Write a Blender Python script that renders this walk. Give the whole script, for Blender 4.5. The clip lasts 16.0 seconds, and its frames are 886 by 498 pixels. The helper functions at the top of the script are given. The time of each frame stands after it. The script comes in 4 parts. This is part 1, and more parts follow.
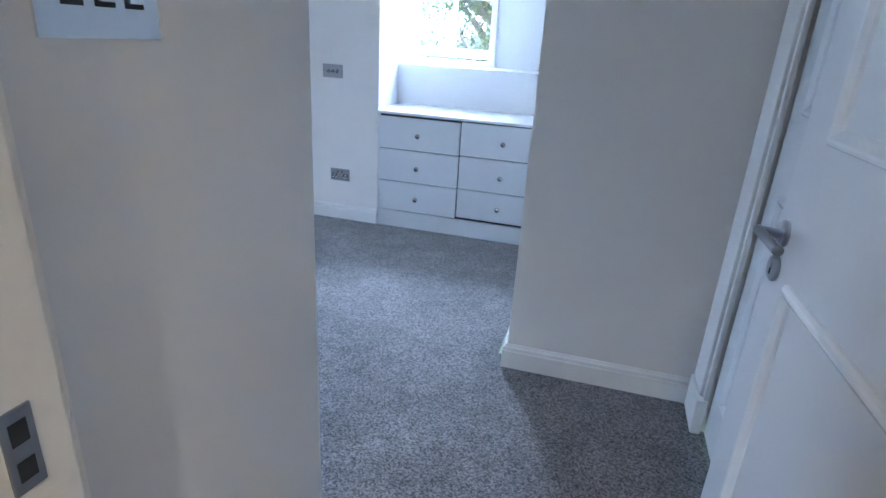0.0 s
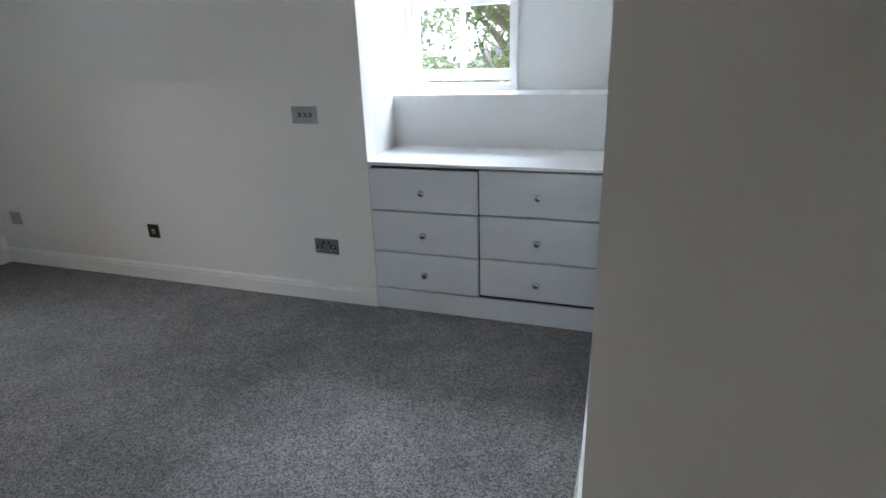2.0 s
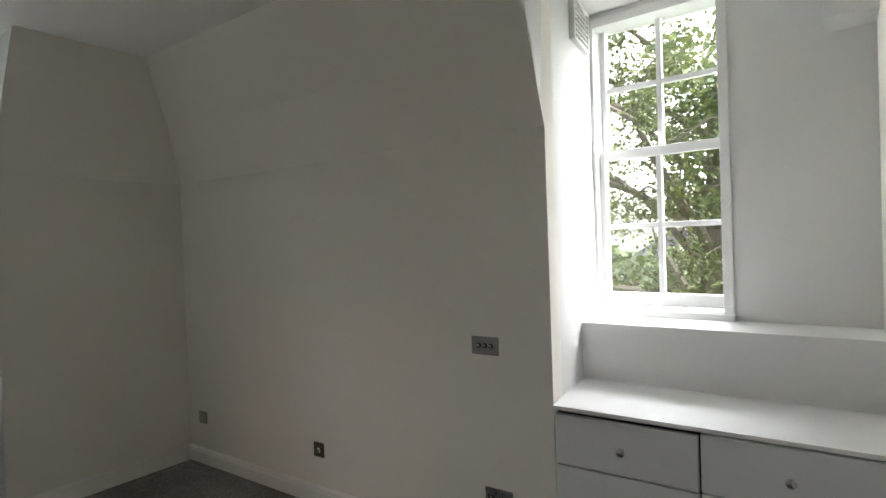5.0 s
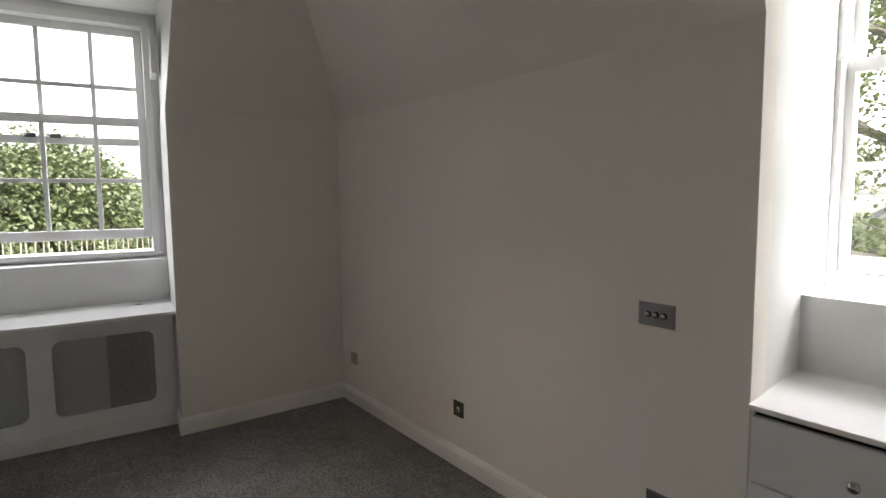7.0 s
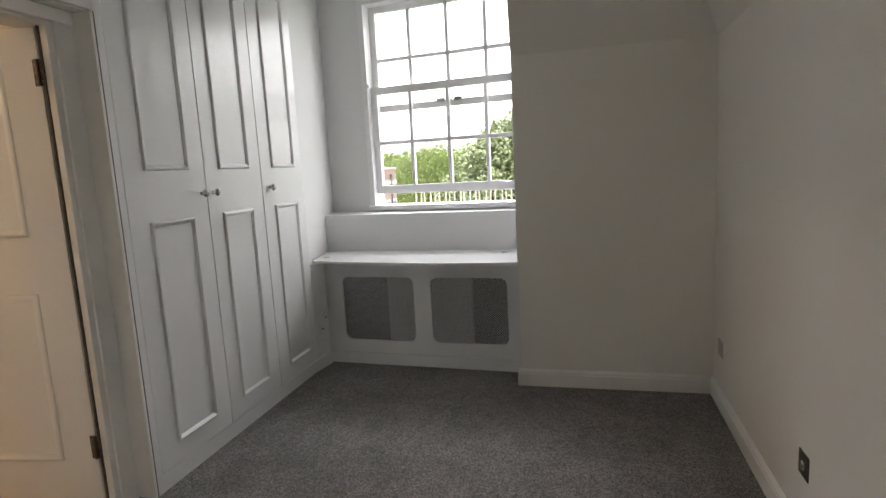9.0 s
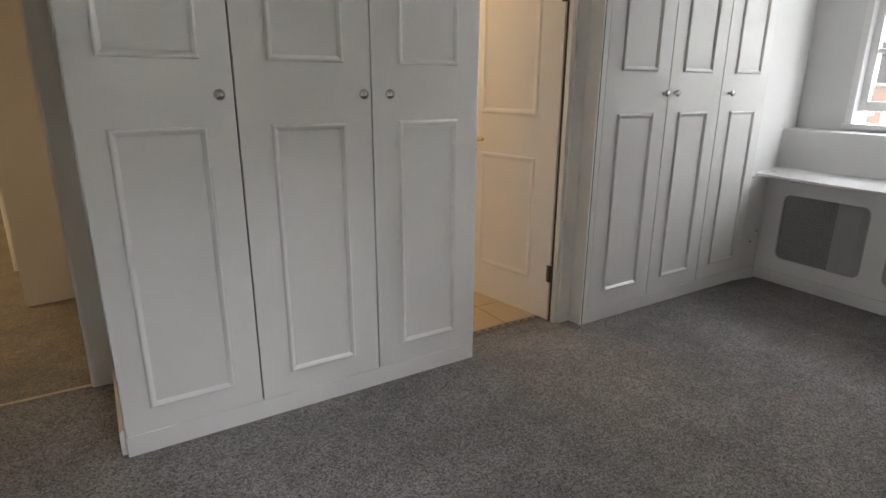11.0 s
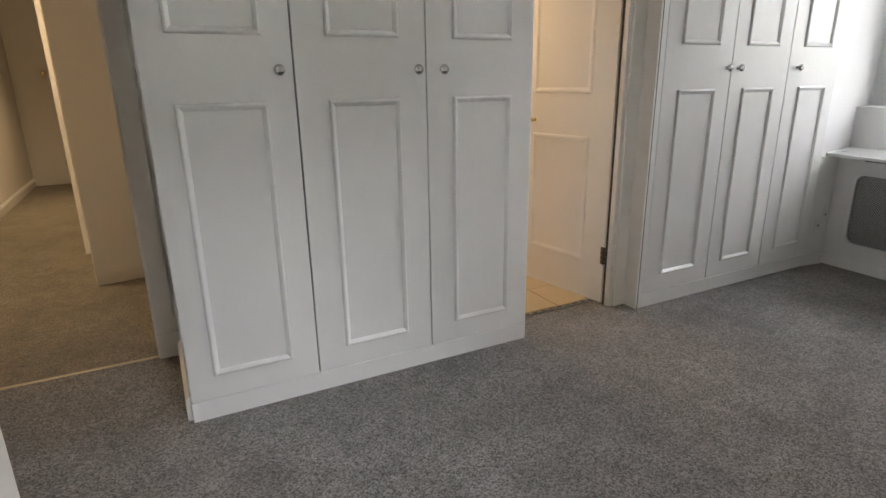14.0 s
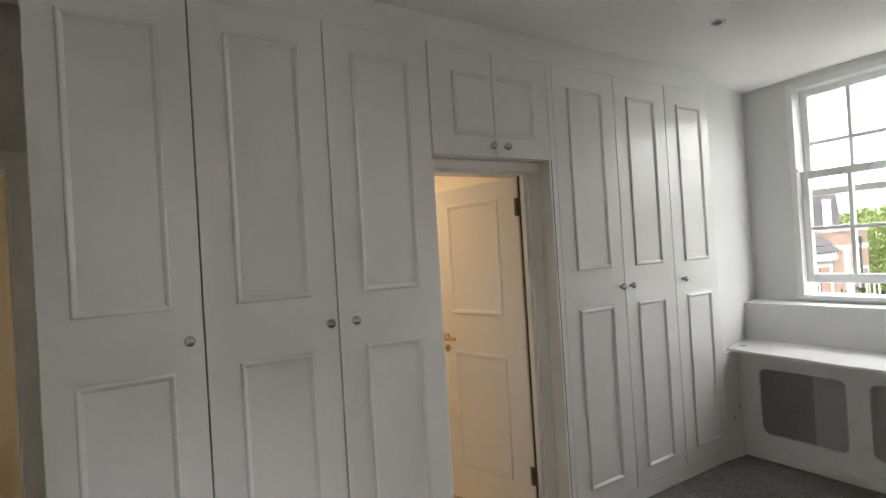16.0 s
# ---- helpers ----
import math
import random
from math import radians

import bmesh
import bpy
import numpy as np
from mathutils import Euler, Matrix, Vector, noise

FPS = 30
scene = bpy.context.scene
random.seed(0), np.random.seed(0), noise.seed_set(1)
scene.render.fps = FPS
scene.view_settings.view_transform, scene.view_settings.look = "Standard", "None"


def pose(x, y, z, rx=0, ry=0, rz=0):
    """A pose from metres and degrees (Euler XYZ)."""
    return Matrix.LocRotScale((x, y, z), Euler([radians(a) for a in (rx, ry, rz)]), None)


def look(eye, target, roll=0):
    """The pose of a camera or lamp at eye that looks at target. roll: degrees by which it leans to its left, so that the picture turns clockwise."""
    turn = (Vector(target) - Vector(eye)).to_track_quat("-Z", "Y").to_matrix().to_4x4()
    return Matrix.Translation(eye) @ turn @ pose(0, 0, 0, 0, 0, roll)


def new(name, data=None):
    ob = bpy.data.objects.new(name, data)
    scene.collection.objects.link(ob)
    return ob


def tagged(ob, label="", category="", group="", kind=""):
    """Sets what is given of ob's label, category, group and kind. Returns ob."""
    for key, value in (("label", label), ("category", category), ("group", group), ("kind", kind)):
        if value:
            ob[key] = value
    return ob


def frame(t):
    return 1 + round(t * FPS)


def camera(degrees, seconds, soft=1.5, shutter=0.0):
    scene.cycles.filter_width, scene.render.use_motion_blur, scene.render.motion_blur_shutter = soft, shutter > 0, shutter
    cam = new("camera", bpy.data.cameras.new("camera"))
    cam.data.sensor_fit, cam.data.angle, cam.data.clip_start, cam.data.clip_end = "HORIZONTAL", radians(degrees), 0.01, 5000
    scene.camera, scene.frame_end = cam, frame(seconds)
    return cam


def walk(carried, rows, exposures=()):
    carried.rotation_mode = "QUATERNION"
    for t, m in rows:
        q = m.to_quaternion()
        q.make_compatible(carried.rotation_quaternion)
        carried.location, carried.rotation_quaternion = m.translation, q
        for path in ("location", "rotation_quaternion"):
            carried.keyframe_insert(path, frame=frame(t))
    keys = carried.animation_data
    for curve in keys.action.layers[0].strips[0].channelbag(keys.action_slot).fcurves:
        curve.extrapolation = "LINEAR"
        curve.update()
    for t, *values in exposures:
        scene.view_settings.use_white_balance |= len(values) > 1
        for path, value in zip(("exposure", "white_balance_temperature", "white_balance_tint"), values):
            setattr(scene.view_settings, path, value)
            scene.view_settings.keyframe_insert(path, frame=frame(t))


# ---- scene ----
cam = camera(76.8, 16.0)
PATH = [
    (0, (0.214, 0.052, 1.298), (-0.286, 1.853, 0.586), 3.5),
    (0.2, (0.175, 0.181, 1.298), (-0.307, 2.002, 0.627), 1.8),
    (0.5, (0.198, 0.346, 1.368), (-0.333, 2.131, 0.64), 0.5),
    (1, (0.102, 0.636, 1.315), (-0.45, 2.435, 0.636), -0.0),
    (1.5, (0.03, 0.879, 1.311), (-0.522, 2.684, 0.65), -2.6),
    (2, (0.006, 1.098, 1.328), (-0.628, 2.871, 0.655), -2.0),
    (2.5, (-0.166, 1.243, 1.349), (-0.805, 3.015, 0.677), -0.5),
    (3, (-0.243, 1.358, 1.35), (-0.881, 3.147, 0.722), -0.8),
    (3.5, (-0.28, 1.393, 1.418), (-0.996, 3.2, 0.947), -1.7),
    (4, (-0.244, 1.404, 1.51), (-1.139, 3.186, 1.348), -2.4),
    (4.2, (-0.248, 1.39, 1.535), (-1.199, 3.147, 1.429), -2.6),
    (6.3, (-0.282, 1.611, 1.496), (-1.755, 2.961, 1.404), -0.1),
    (6.5, (-0.322, 1.719, 1.487), (-1.838, 3.018, 1.358), -0.4),
    (7, (-0.477, 1.825, 1.465), (-2.081, 3.005, 1.283), -0.6),
    (7.5, (-0.623, 1.958, 1.451), (-2.344, 2.943, 1.194), -0.6),
    (8, (-0.723, 2.331, 1.451), (-2.587, 2.989, 1.151), 0.1),
    (8.5, (-0.829, 2.725, 1.402), (-2.807, 2.688, 1.104), -1.6),
    (9, (-0.796, 2.925, 1.387), (-2.712, 2.428, 1.1), -3.1),
    (9.5, (-0.705, 3.014, 1.422), (-2.524, 2.252, 1.091), -3.1),
    (9.8, (-0.686, 3.031, 1.413), (-2.391, 2.048, 1.057), -3.0),
    (10, (-0.647, 3.08, 1.379), (-2.239, 1.919, 1.041), -2.5),
    (10.2, (-0.579, 3.197, 1.434), (-2.02, 1.86, 1.066), -1.3),
    (12.3, (-0.317, 3.23, 1.163), (-1.185, 1.558, 0.492), 0.9),
    (12.5, (-0.313, 3.234, 1.157), (-1.178, 1.56, 0.485), 1.0),
    (13, (-0.325, 3.244, 1.166), (-1.178, 1.566, 0.491), 0.8),
    (13.5, (-0.339, 3.237, 1.219), (-1.193, 1.554, 0.556), -0.1),
    (14, (-0.354, 3.217, 1.277), (-1.226, 1.512, 0.703), -0.9),
    (14.5, (-0.378, 3.217, 1.369), (-1.278, 1.486, 0.926), -1.8),
    (15, (-0.439, 3.262, 1.45), (-1.425, 1.543, 1.178), -3.1),
    (15.5, (-0.451, 3.293, 1.535), (-1.519, 1.606, 1.431), -4.0),
    (16, (-0.458, 3.313, 1.59), (-1.562, 1.645, 1.607), -3.5),
]
EXPOSURES = [
    (0.0, 5.82, 4500, 13), (0.5, 5.50, 4500, 13), (1.0, 5.26, 4900, 12), (1.5, 5.02, 5250, 12), (2.5, 4.95, 5750, 11), (3.5, 4.78, 6150, 11), (4.2, 4.55, 6280, 11), (7.0, 4.34, 6650, 15), (9.0, 4.66, 6600, 16), (10.0, 4.66, 6550, 15),
    (12.5, 5.16, 6500, 16), (14.5, 5.09, 6550, 16), (16.0, 4.80, 6650, 14),
]
walk(cam, [(t, look(eye, target, roll)) for t, eye, target, roll in PATH], EXPOSURES)

# ---------- world, sun and lamps ----------
world = bpy.data.worlds.new("sky")
scene.world = world
world.use_nodes = True
wn, wl = world.node_tree.nodes, world.node_tree.links
bg = wn["Background"]
sky = wn.new("ShaderNodeTexSky")
sky.sky_type, sky.sun_disc = "NISHITA", False
sky.sun_elevation, sky.sun_rotation = radians(50), radians(55)
sky.air_density, sky.dust_density = 1.6, 4.0
hs = wn.new("ShaderNodeHueSaturation")
hs.inputs["Saturation"].default_value = 0.12
wl.new(sky.outputs[0], hs.inputs["Color"])
wl.new(hs.outputs[0], bg.inputs["Color"])
bg.inputs["Strength"].default_value = 0.088

sun_data = bpy.data.lights.new("sun", "SUN")
sun_data.energy, sun_data.angle, sun_data.color = 0.04, radians(30), (1.0, 0.97, 0.92)
sun = new("sun", sun_data)
sun.matrix_basis = look((18, 12.6, 26), (0, 0, 0))


def lamp(name, x, y, z, energy, color, size=0.09, spread=180):
    d = bpy.data.lights.new(name, "AREA")
    d.spread = radians(spread)
    d.shape, d.size, d.energy, d.color = "DISK", size, energy, color
    o = new(name, d)
    o.matrix_basis = pose(x, y, z)
    return o


def sky_lamp(name, x, y, z, target, w, h, energy):
    d = bpy.data.lights.new(name, "AREA")
    d.shape, d.size, d.size_y, d.energy, d.color = "RECTANGLE", w, h, energy, (0.93, 0.97, 1.0)
    o = new(name, d)
    o.matrix_basis = look((x, y, z), target)
    return o


# added area lamps, out of view above the window heads, boosting the sky's light
sky_lamp("sky_fill_north", -1.5, 7.0, 4.4, (-0.80, 1.5, 1.2), 1.8, 1.2, 12)
sky_lamp("sky_fill_west", -7.0, 0.9, 4.15, (-2.5, 2.9, 1.2), 2.2, 1.5, 8)

WARM = (1.0, 0.74, 0.43)
CEIL = 2.76
lamp("hall_lamp", 0.48, -1.15, CEIL - 0.02, 0.36, WARM, 0.09, 120)
lamp("hall_lamp", 0.84, -3.9, CEIL - 0.02, 0.30, WARM, 0.09, 100)
lamp("bath_lamp", -2.0, -0.5, 2.38, 0.50, (1.0, 0.75, 0.48))

# ---------- materials ----------


def material(name, color, rough=0.5, metal=0.0, vary=0.06, scale=3.0, grain=60.0, bump=0.05, depth=0.002, spec=0.5, per_object=0.0, broad=1.0):
    m = bpy.data.materials.new(name)
    m.use_nodes = True
    n, l = m.node_tree.nodes, m.node_tree.links
    b = n["Principled BSDF"]
    b.inputs["Metallic"].default_value = metal
    b.inputs["Specular IOR Level"].default_value = spec
    co = n.new("ShaderNodeTexCoord")
    big, fine = n.new("ShaderNodeTexNoise"), n.new("ShaderNodeTexNoise")
    big.inputs["Scale"].default_value, big.inputs["Detail"].default_value = scale, 4
    fine.inputs["Scale"].default_value, fine.inputs["Detail"].default_value = grain, 3
    l.new(co.outputs["Object"], big.inputs["Vector"])
    l.new(co.outputs["Object"], fine.inputs["Vector"])
    add = n.new("ShaderNodeMath")
    add.operation = "ADD"
    soft_big = n.new("ShaderNodeMath")
    soft_big.operation, soft_big.inputs[1].default_value, soft_big.inputs[2].default_value = "MULTIPLY_ADD", broad, 0.5 - 0.5 * broad
    l.new(big.outputs["Fac"], soft_big.inputs[0])
    l.new(soft_big.outputs[0], add.inputs[0])
    l.new(fine.outputs["Fac"], add.inputs[1])
    if per_object:
        info, mul = n.new("ShaderNodeObjectInfo"), n.new("ShaderNodeMath")
        mul.operation, mul.inputs[1].default_value = "MULTIPLY_ADD", per_object
        l.new(info.outputs["Random"], mul.inputs[0])
        l.new(add.outputs[0], mul.inputs[2])
        add = mul
    ramp = n.new("ShaderNodeMapRange")
    ramp.inputs["From Min"].default_value, ramp.inputs["From Max"].default_value = 0.5, 1.5 + per_object
    ramp.inputs["To Min"].default_value, ramp.inputs["To Max"].default_value = 1 - vary, 1 + vary
    l.new(add.outputs[0], ramp.inputs["Value"])
    mix = n.new("ShaderNodeVectorMath")
    mix.operation = "SCALE"
    mix.inputs[0].default_value = color
    l.new(ramp.outputs[0], mix.inputs["Scale"])
    l.new(mix.outputs[0], b.inputs["Base Color"])
    rr = n.new("ShaderNodeMapRange")
    rr.inputs["From Min"].default_value, rr.inputs["From Max"].default_value = 0.3, 0.7
    rr.inputs["To Min"].default_value, rr.inputs["To Max"].default_value = max(rough - 0.025, 0.02), min(rough + 0.025, 1)
    l.new(soft_big.outputs[0], rr.inputs["Value"])
    l.new(rr.outputs[0], b.inputs["Roughness"])
    if bump:
        bp = n.new("ShaderNodeBump")
        bp.inputs["Strength"].default_value, bp.inputs["Distance"].default_value = bump, depth
        l.new(fine.outputs["Fac"], bp.inputs["Height"])
        l.new(bp.outputs[0], b.inputs["Normal"])
    return m


WALL = material("wall_paint", (0.875, 0.84, 0.78), 0.7, vary=0.015, scale=1.2, grain=180, bump=0.10, depth=0.001, spec=0.25, broad=0.0)
CEILING_PAINT = material("ceiling_paint", (0.90, 0.89, 0.87), 0.85, vary=0.02, scale=1.5, grain=160, bump=0.08, depth=0.001, spec=0.2, broad=0.0)
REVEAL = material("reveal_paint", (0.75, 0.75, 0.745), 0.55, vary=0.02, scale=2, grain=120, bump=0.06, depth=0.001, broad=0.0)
GLOSS = material("white_satin_paint", (0.87, 0.87, 0.865), 0.21, vary=0.010, scale=2.5, grain=90, bump=0.05, depth=0.0015, broad=0.0)
TRIM = material("white_gloss_trim", (0.89, 0.87, 0.83), 0.36, vary=0.03, scale=4, grain=80, bump=0.05, depth=0.0015, broad=0.0)
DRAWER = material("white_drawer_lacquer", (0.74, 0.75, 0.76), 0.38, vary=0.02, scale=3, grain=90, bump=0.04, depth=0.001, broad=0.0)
SASH = material("white_sash_paint", (0.82, 0.82, 0.82), 0.35, vary=0.03, scale=6, grain=70, bump=0.05, depth=0.001)
# near-black for sheets that stand in for shade behind gaps and slats
DARK = material("painted_gap_shade", (0.02, 0.02, 0.02), 0.9, bump=0)
CHROME = material("polished_chrome", (0.56, 0.56, 0.57), 0.08, 1.0, vary=0.03, bump=0)
MIRROR = material("bright_polished_chrome", (0.85, 0.86, 0.87), 0.12, 1.0, vary=0.03, bump=0)
STEEL = material("brushed_steel", (0.34, 0.34, 0.355), 0.30, 1.0, vary=0.05, grain=200, bump=0.03)
NICKEL = material("satin_nickel", (0.52, 0.49, 0.44), 0.42, 1.0, vary=0.05, grain=200, bump=0.03)
BRASS = material("polished_brass", (0.58, 0.43, 0.20), 0.2, 1.0, vary=0.05, bump=0)
PALE_BRASS = material("dull_pale_brass", (0.55, 0.48, 0.34), 0.4, 1.0, vary=0.05, bump=0)
BRONZE = material("worn_hinge_steel", (0.15, 0.13, 0.10), 0.4, 1.0, vary=0.15, grain=90, bump=0.08)
# brown for strips that paint shade into narrow gaps
GAP_BROWN = material("brown_gap_shade", (0.09, 0.07, 0.05), 0.8, vary=0.2, bump=0)
# dark grey that paints in the shade behind the radiator grilles
RECESS_SHADE = material("recess_shade_grey", (0.055, 0.053, 0.05), 0.9, vary=0.15)
BLACK = material("black_plastic", (0.02, 0.02, 0.022), 0.4, bump=0)
PLASTIC = material("white_plastic", (0.80, 0.80, 0.80), 0.35, vary=0.02, bump=0)
RADIATOR = material("grey_white_radiator_enamel", (0.78, 0.78, 0.77), 0.4, vary=0.03)
TILE = material("beige_stone_tile", (0.52, 0.40, 0.24), 0.35, vary=0.12, scale=6, grain=40, bump=0.05, per_object=0.6)
GROUT = material("tile_grout", (0.30, 0.24, 0.16), 0.9, vary=0.1)
BATHWALL = material("bath_wall_paint", (0.75, 0.70, 0.60), 0.6, vary=0.03)


def carpet_material(name, base, light):
    m = bpy.data.materials.new(name)
    m.use_nodes = True
    n, l = m.node_tree.nodes, m.node_tree.links
    b = n["Principled BSDF"]
    b.inputs["Roughness"].default_value = 0.95
    b.inputs["Specular IOR Level"].default_value = 0.1
    b.inputs["Sheen Weight"].default_value = 0.25
    b.inputs["Sheen Roughness"].default_value = 0.5
    co = n.new("ShaderNodeTexCoord")
    tuft, patch, cell = n.new("ShaderNodeTexNoise"), n.new("ShaderNodeTexNoise"), n.new("ShaderNodeTexVoronoi")
    tuft.inputs["Scale"].default_value, tuft.inputs["Detail"].default_value = 60, 4
    patch.inputs["Scale"].default_value, patch.inputs["Detail"].default_value, patch.inputs["Distortion"].default_value = 2.6, 6, 0.8
    cell.inputs["Scale"].default_value = 185
    for tex in (tuft, patch, cell):
        l.new(co.outputs["Object"], tex.inputs["Vector"])
    sep = n.new("ShaderNodeSeparateColor")
    l.new(cell.outputs["Color"], sep.inputs[0])
    tone = n.new("ShaderNodeMix")
    tone.inputs["Factor"].default_value = 0.36
    l.new(sep.outputs[0], tone.inputs["A"])
    l.new(tuft.outputs["Fac"], tone.inputs["B"])
    cr = n.new("ShaderNodeValToRGB")
    cr.color_ramp.elements[0].position, cr.color_ramp.elements[1].position = 0.12, 0.88
    cr.color_ramp.elements[0].color, cr.color_ramp.elements[1].color = (*base, 1), (*light, 1)
    l.new(tone.outputs["Result"], cr.inputs["Fac"])
    pr = n.new("ShaderNodeMapRange")
    pr.inputs["From Min"].default_value, pr.inputs["From Max"].default_value = 0.38, 0.64
    pr.inputs["To Min"].default_value, pr.inputs["To Max"].default_value = 0.80, 1.22
    scuff, blend = n.new("ShaderNodeTexNoise"), n.new("ShaderNodeMix")
    scuff.inputs["Scale"].default_value, scuff.inputs["Detail"].default_value, scuff.inputs["Distortion"].default_value = 11, 3, 0.5
    l.new(co.outputs["Object"], scuff.inputs["Vector"])
    blend.inputs["Factor"].default_value = 0.4
    l.new(patch.outputs["Fac"], blend.inputs["A"])
    l.new(scuff.outputs["Fac"], blend.inputs["B"])
    l.new(blend.outputs["Result"], pr.inputs["Value"])
    mul = n.new("ShaderNodeVectorMath")
    mul.operation = "SCALE"
    l.new(cr.outputs[0], mul.inputs[0])
    l.new(pr.outputs[0], mul.inputs["Scale"])
    l.new(mul.outputs[0], b.inputs["Base Color"])
    bp = n.new("ShaderNodeBump")
    bp.inputs["Strength"].default_value, bp.inputs["Distance"].default_value = 0.32, 0.004
    l.new(sep.outputs[1], bp.inputs["Height"])
    l.new(bp.outputs[0], b.inputs["Normal"])
    return m


CARPET = carpet_material("grey_twist_carpet", (0.052, 0.049, 0.047), (0.345, 0.325, 0.308))
HALL_CARPET = carpet_material("taupe_hall_carpet", (0.085, 0.074, 0.052), (0.29, 0.25, 0.185))


def mesh_metal():
    """Painted metal sheet with a grid of small diamond holes."""
    m = bpy.data.materials.new("perforated_grille_sheet")
    m.use_nodes = True
    n, l = m.node_tree.nodes, m.node_tree.links
    b = n["Principled BSDF"]
    b.inputs["Base Color"].default_value, b.inputs["Roughness"].default_value = (0.50, 0.50, 0.50, 1), 0.45
    co, mp = n.new("ShaderNodeTexCoord"), n.new("ShaderNodeMapping")
    mp.inputs["Rotation"].default_value = (0, radians(45), 0)
    mp.inputs["Scale"].default_value = (85, 0, 85)
    l.new(co.outputs["Object"], mp.inputs["Vector"])
    sep = n.new("ShaderNodeSeparateXYZ")
    l.new(mp.outputs[0], sep.inputs[0])
    ways = []
    for axis in ("X", "Z"):
        fr, sb, ab = n.new("ShaderNodeMath"), n.new("ShaderNodeMath"), n.new("ShaderNodeMath")
        fr.operation, sb.operation, ab.operation = "FRACT", "SUBTRACT", "ABSOLUTE"
        sb.inputs[1].default_value = 0.5
        l.new(sep.outputs[axis], fr.inputs[0])
        l.new(fr.outputs[0], sb.inputs[0])
        l.new(sb.outputs[0], ab.inputs[0])
        ways.append(ab)
    mx, lt = n.new("ShaderNodeMath"), n.new("ShaderNodeMath")
    mx.operation, lt.operation, lt.inputs[1].default_value = "MAXIMUM", "LESS_THAN", 0.31
    l.new(ways[0].outputs[0], mx.inputs[0])
    l.new(ways[1].outputs[0], mx.inputs[1])
    l.new(mx.outputs[0], lt.inputs[0])
    tr, mixs = n.new("ShaderNodeBsdfTransparent"), n.new("ShaderNodeMixShader")
    l.new(lt.outputs[0], mixs.inputs["Fac"])
    l.new(b.outputs[0], mixs.inputs[1])
    l.new(tr.outputs[0], mixs.inputs[2])
    l.new(mixs.outputs[0], n["Material Output"].inputs["Surface"])
    return m


GRILLE = mesh_metal()


def glass_material():
    m = bpy.data.materials.new("window_glass")
    m.use_nodes = True
    n, l = m.node_tree.nodes, m.node_tree.links
    tr, gl, mixs = (n.new(k) for k in ("ShaderNodeBsdfTransparent", "ShaderNodeBsdfGlossy", "ShaderNodeMixShader"))
    tr.inputs["Color"].default_value = (0.96, 0.97, 0.96, 1)
    gl.inputs["Roughness"].default_value = 0.02
    mixs.inputs["Fac"].default_value = 0.035
    l.new(tr.outputs[0], mixs.inputs[1])
    l.new(gl.outputs[0], mixs.inputs[2])
    l.new(mixs.outputs[0], n["Material Output"].inputs["Surface"])
    return m


GLASS = glass_material()
BARK = material("bark", (0.10, 0.085, 0.065), 0.9, vary=0.3, scale=6, grain=30, bump=0.5, depth=0.02)


def leaf_material(name, a, b2):
    m = bpy.data.materials.new(name)
    m.use_nodes = True
    n, l = m.node_tree.nodes, m.node_tree.links
    b = n["Principled BSDF"]
    b.inputs["Roughness"].default_value = 0.5
    geo, cr = n.new("ShaderNodeNewGeometry"), n.new("ShaderNodeValToRGB")
    cr.color_ramp.elements[0].color, cr.color_ramp.elements[1].color = (*a, 1), (*b2, 1)
    l.new(geo.outputs["Random Per Island"], cr.inputs["Fac"])
    l.new(cr.outputs[0], b.inputs["Base Color"])
    tl, mixs = n.new("ShaderNodeBsdfTranslucent"), n.new("ShaderNodeMixShader")
    l.new(cr.outputs[0], tl.inputs["Color"])
    mixs.inputs["Fac"].default_value = 0.28
    l.new(b.outputs[0], mixs.inputs[1])
    l.new(tl.outputs[0], mixs.inputs[2])
    l.new(mixs.outputs[0], n["Material Output"].inputs["Surface"])
    return m


LEAF = leaf_material("ash_leaves", (0.030, 0.052, 0.016), (0.125, 0.150, 0.042))
LEAF2 = leaf_material("dense_green_leaves", (0.040, 0.058, 0.022), (0.112, 0.135, 0.054))
LEAF_DARK = leaf_material("dark_shrub_leaves", (0.012, 0.020, 0.008), (0.040, 0.055, 0.020))
WOODS = leaf_material("far_woods_leaves", (0.075, 0.110, 0.030), (0.150, 0.190, 0.060))
RAILING = material("weathered_cream_railing_paint", (0.42, 0.39, 0.32), 0.6, vary=0.15, scale=4, grain=40)
GRASS = material("rough_grass", (0.04, 0.055, 0.02), 0.9, vary=0.3, scale=0.3, grain=4, bump=0.2, depth=0.05)
BRICK = material("orange_brick", (0.085, 0.053, 0.040), 0.85, vary=0.28, scale=2, grain=25, bump=0.15, depth=0.01)
SLATE = material("grey_slate", (0.030, 0.029, 0.031), 0.9, vary=0.25, scale=2, grain=12, bump=0.2, depth=0.02, spec=0.1)
HOUSE_WHITE = material("weathered_white_house_paint", (0.28, 0.28, 0.275), 0.7, vary=0.1, scale=1.5, grain=20)
RENDERED = material("cream_render", (0.15, 0.145, 0.135), 0.8, vary=0.06, scale=1, grain=20)
TOWER = material("pale_concrete_tower", (0.40, 0.41, 0.46), 0.8, vary=0.05, scale=0.05, grain=0.5, bump=0)

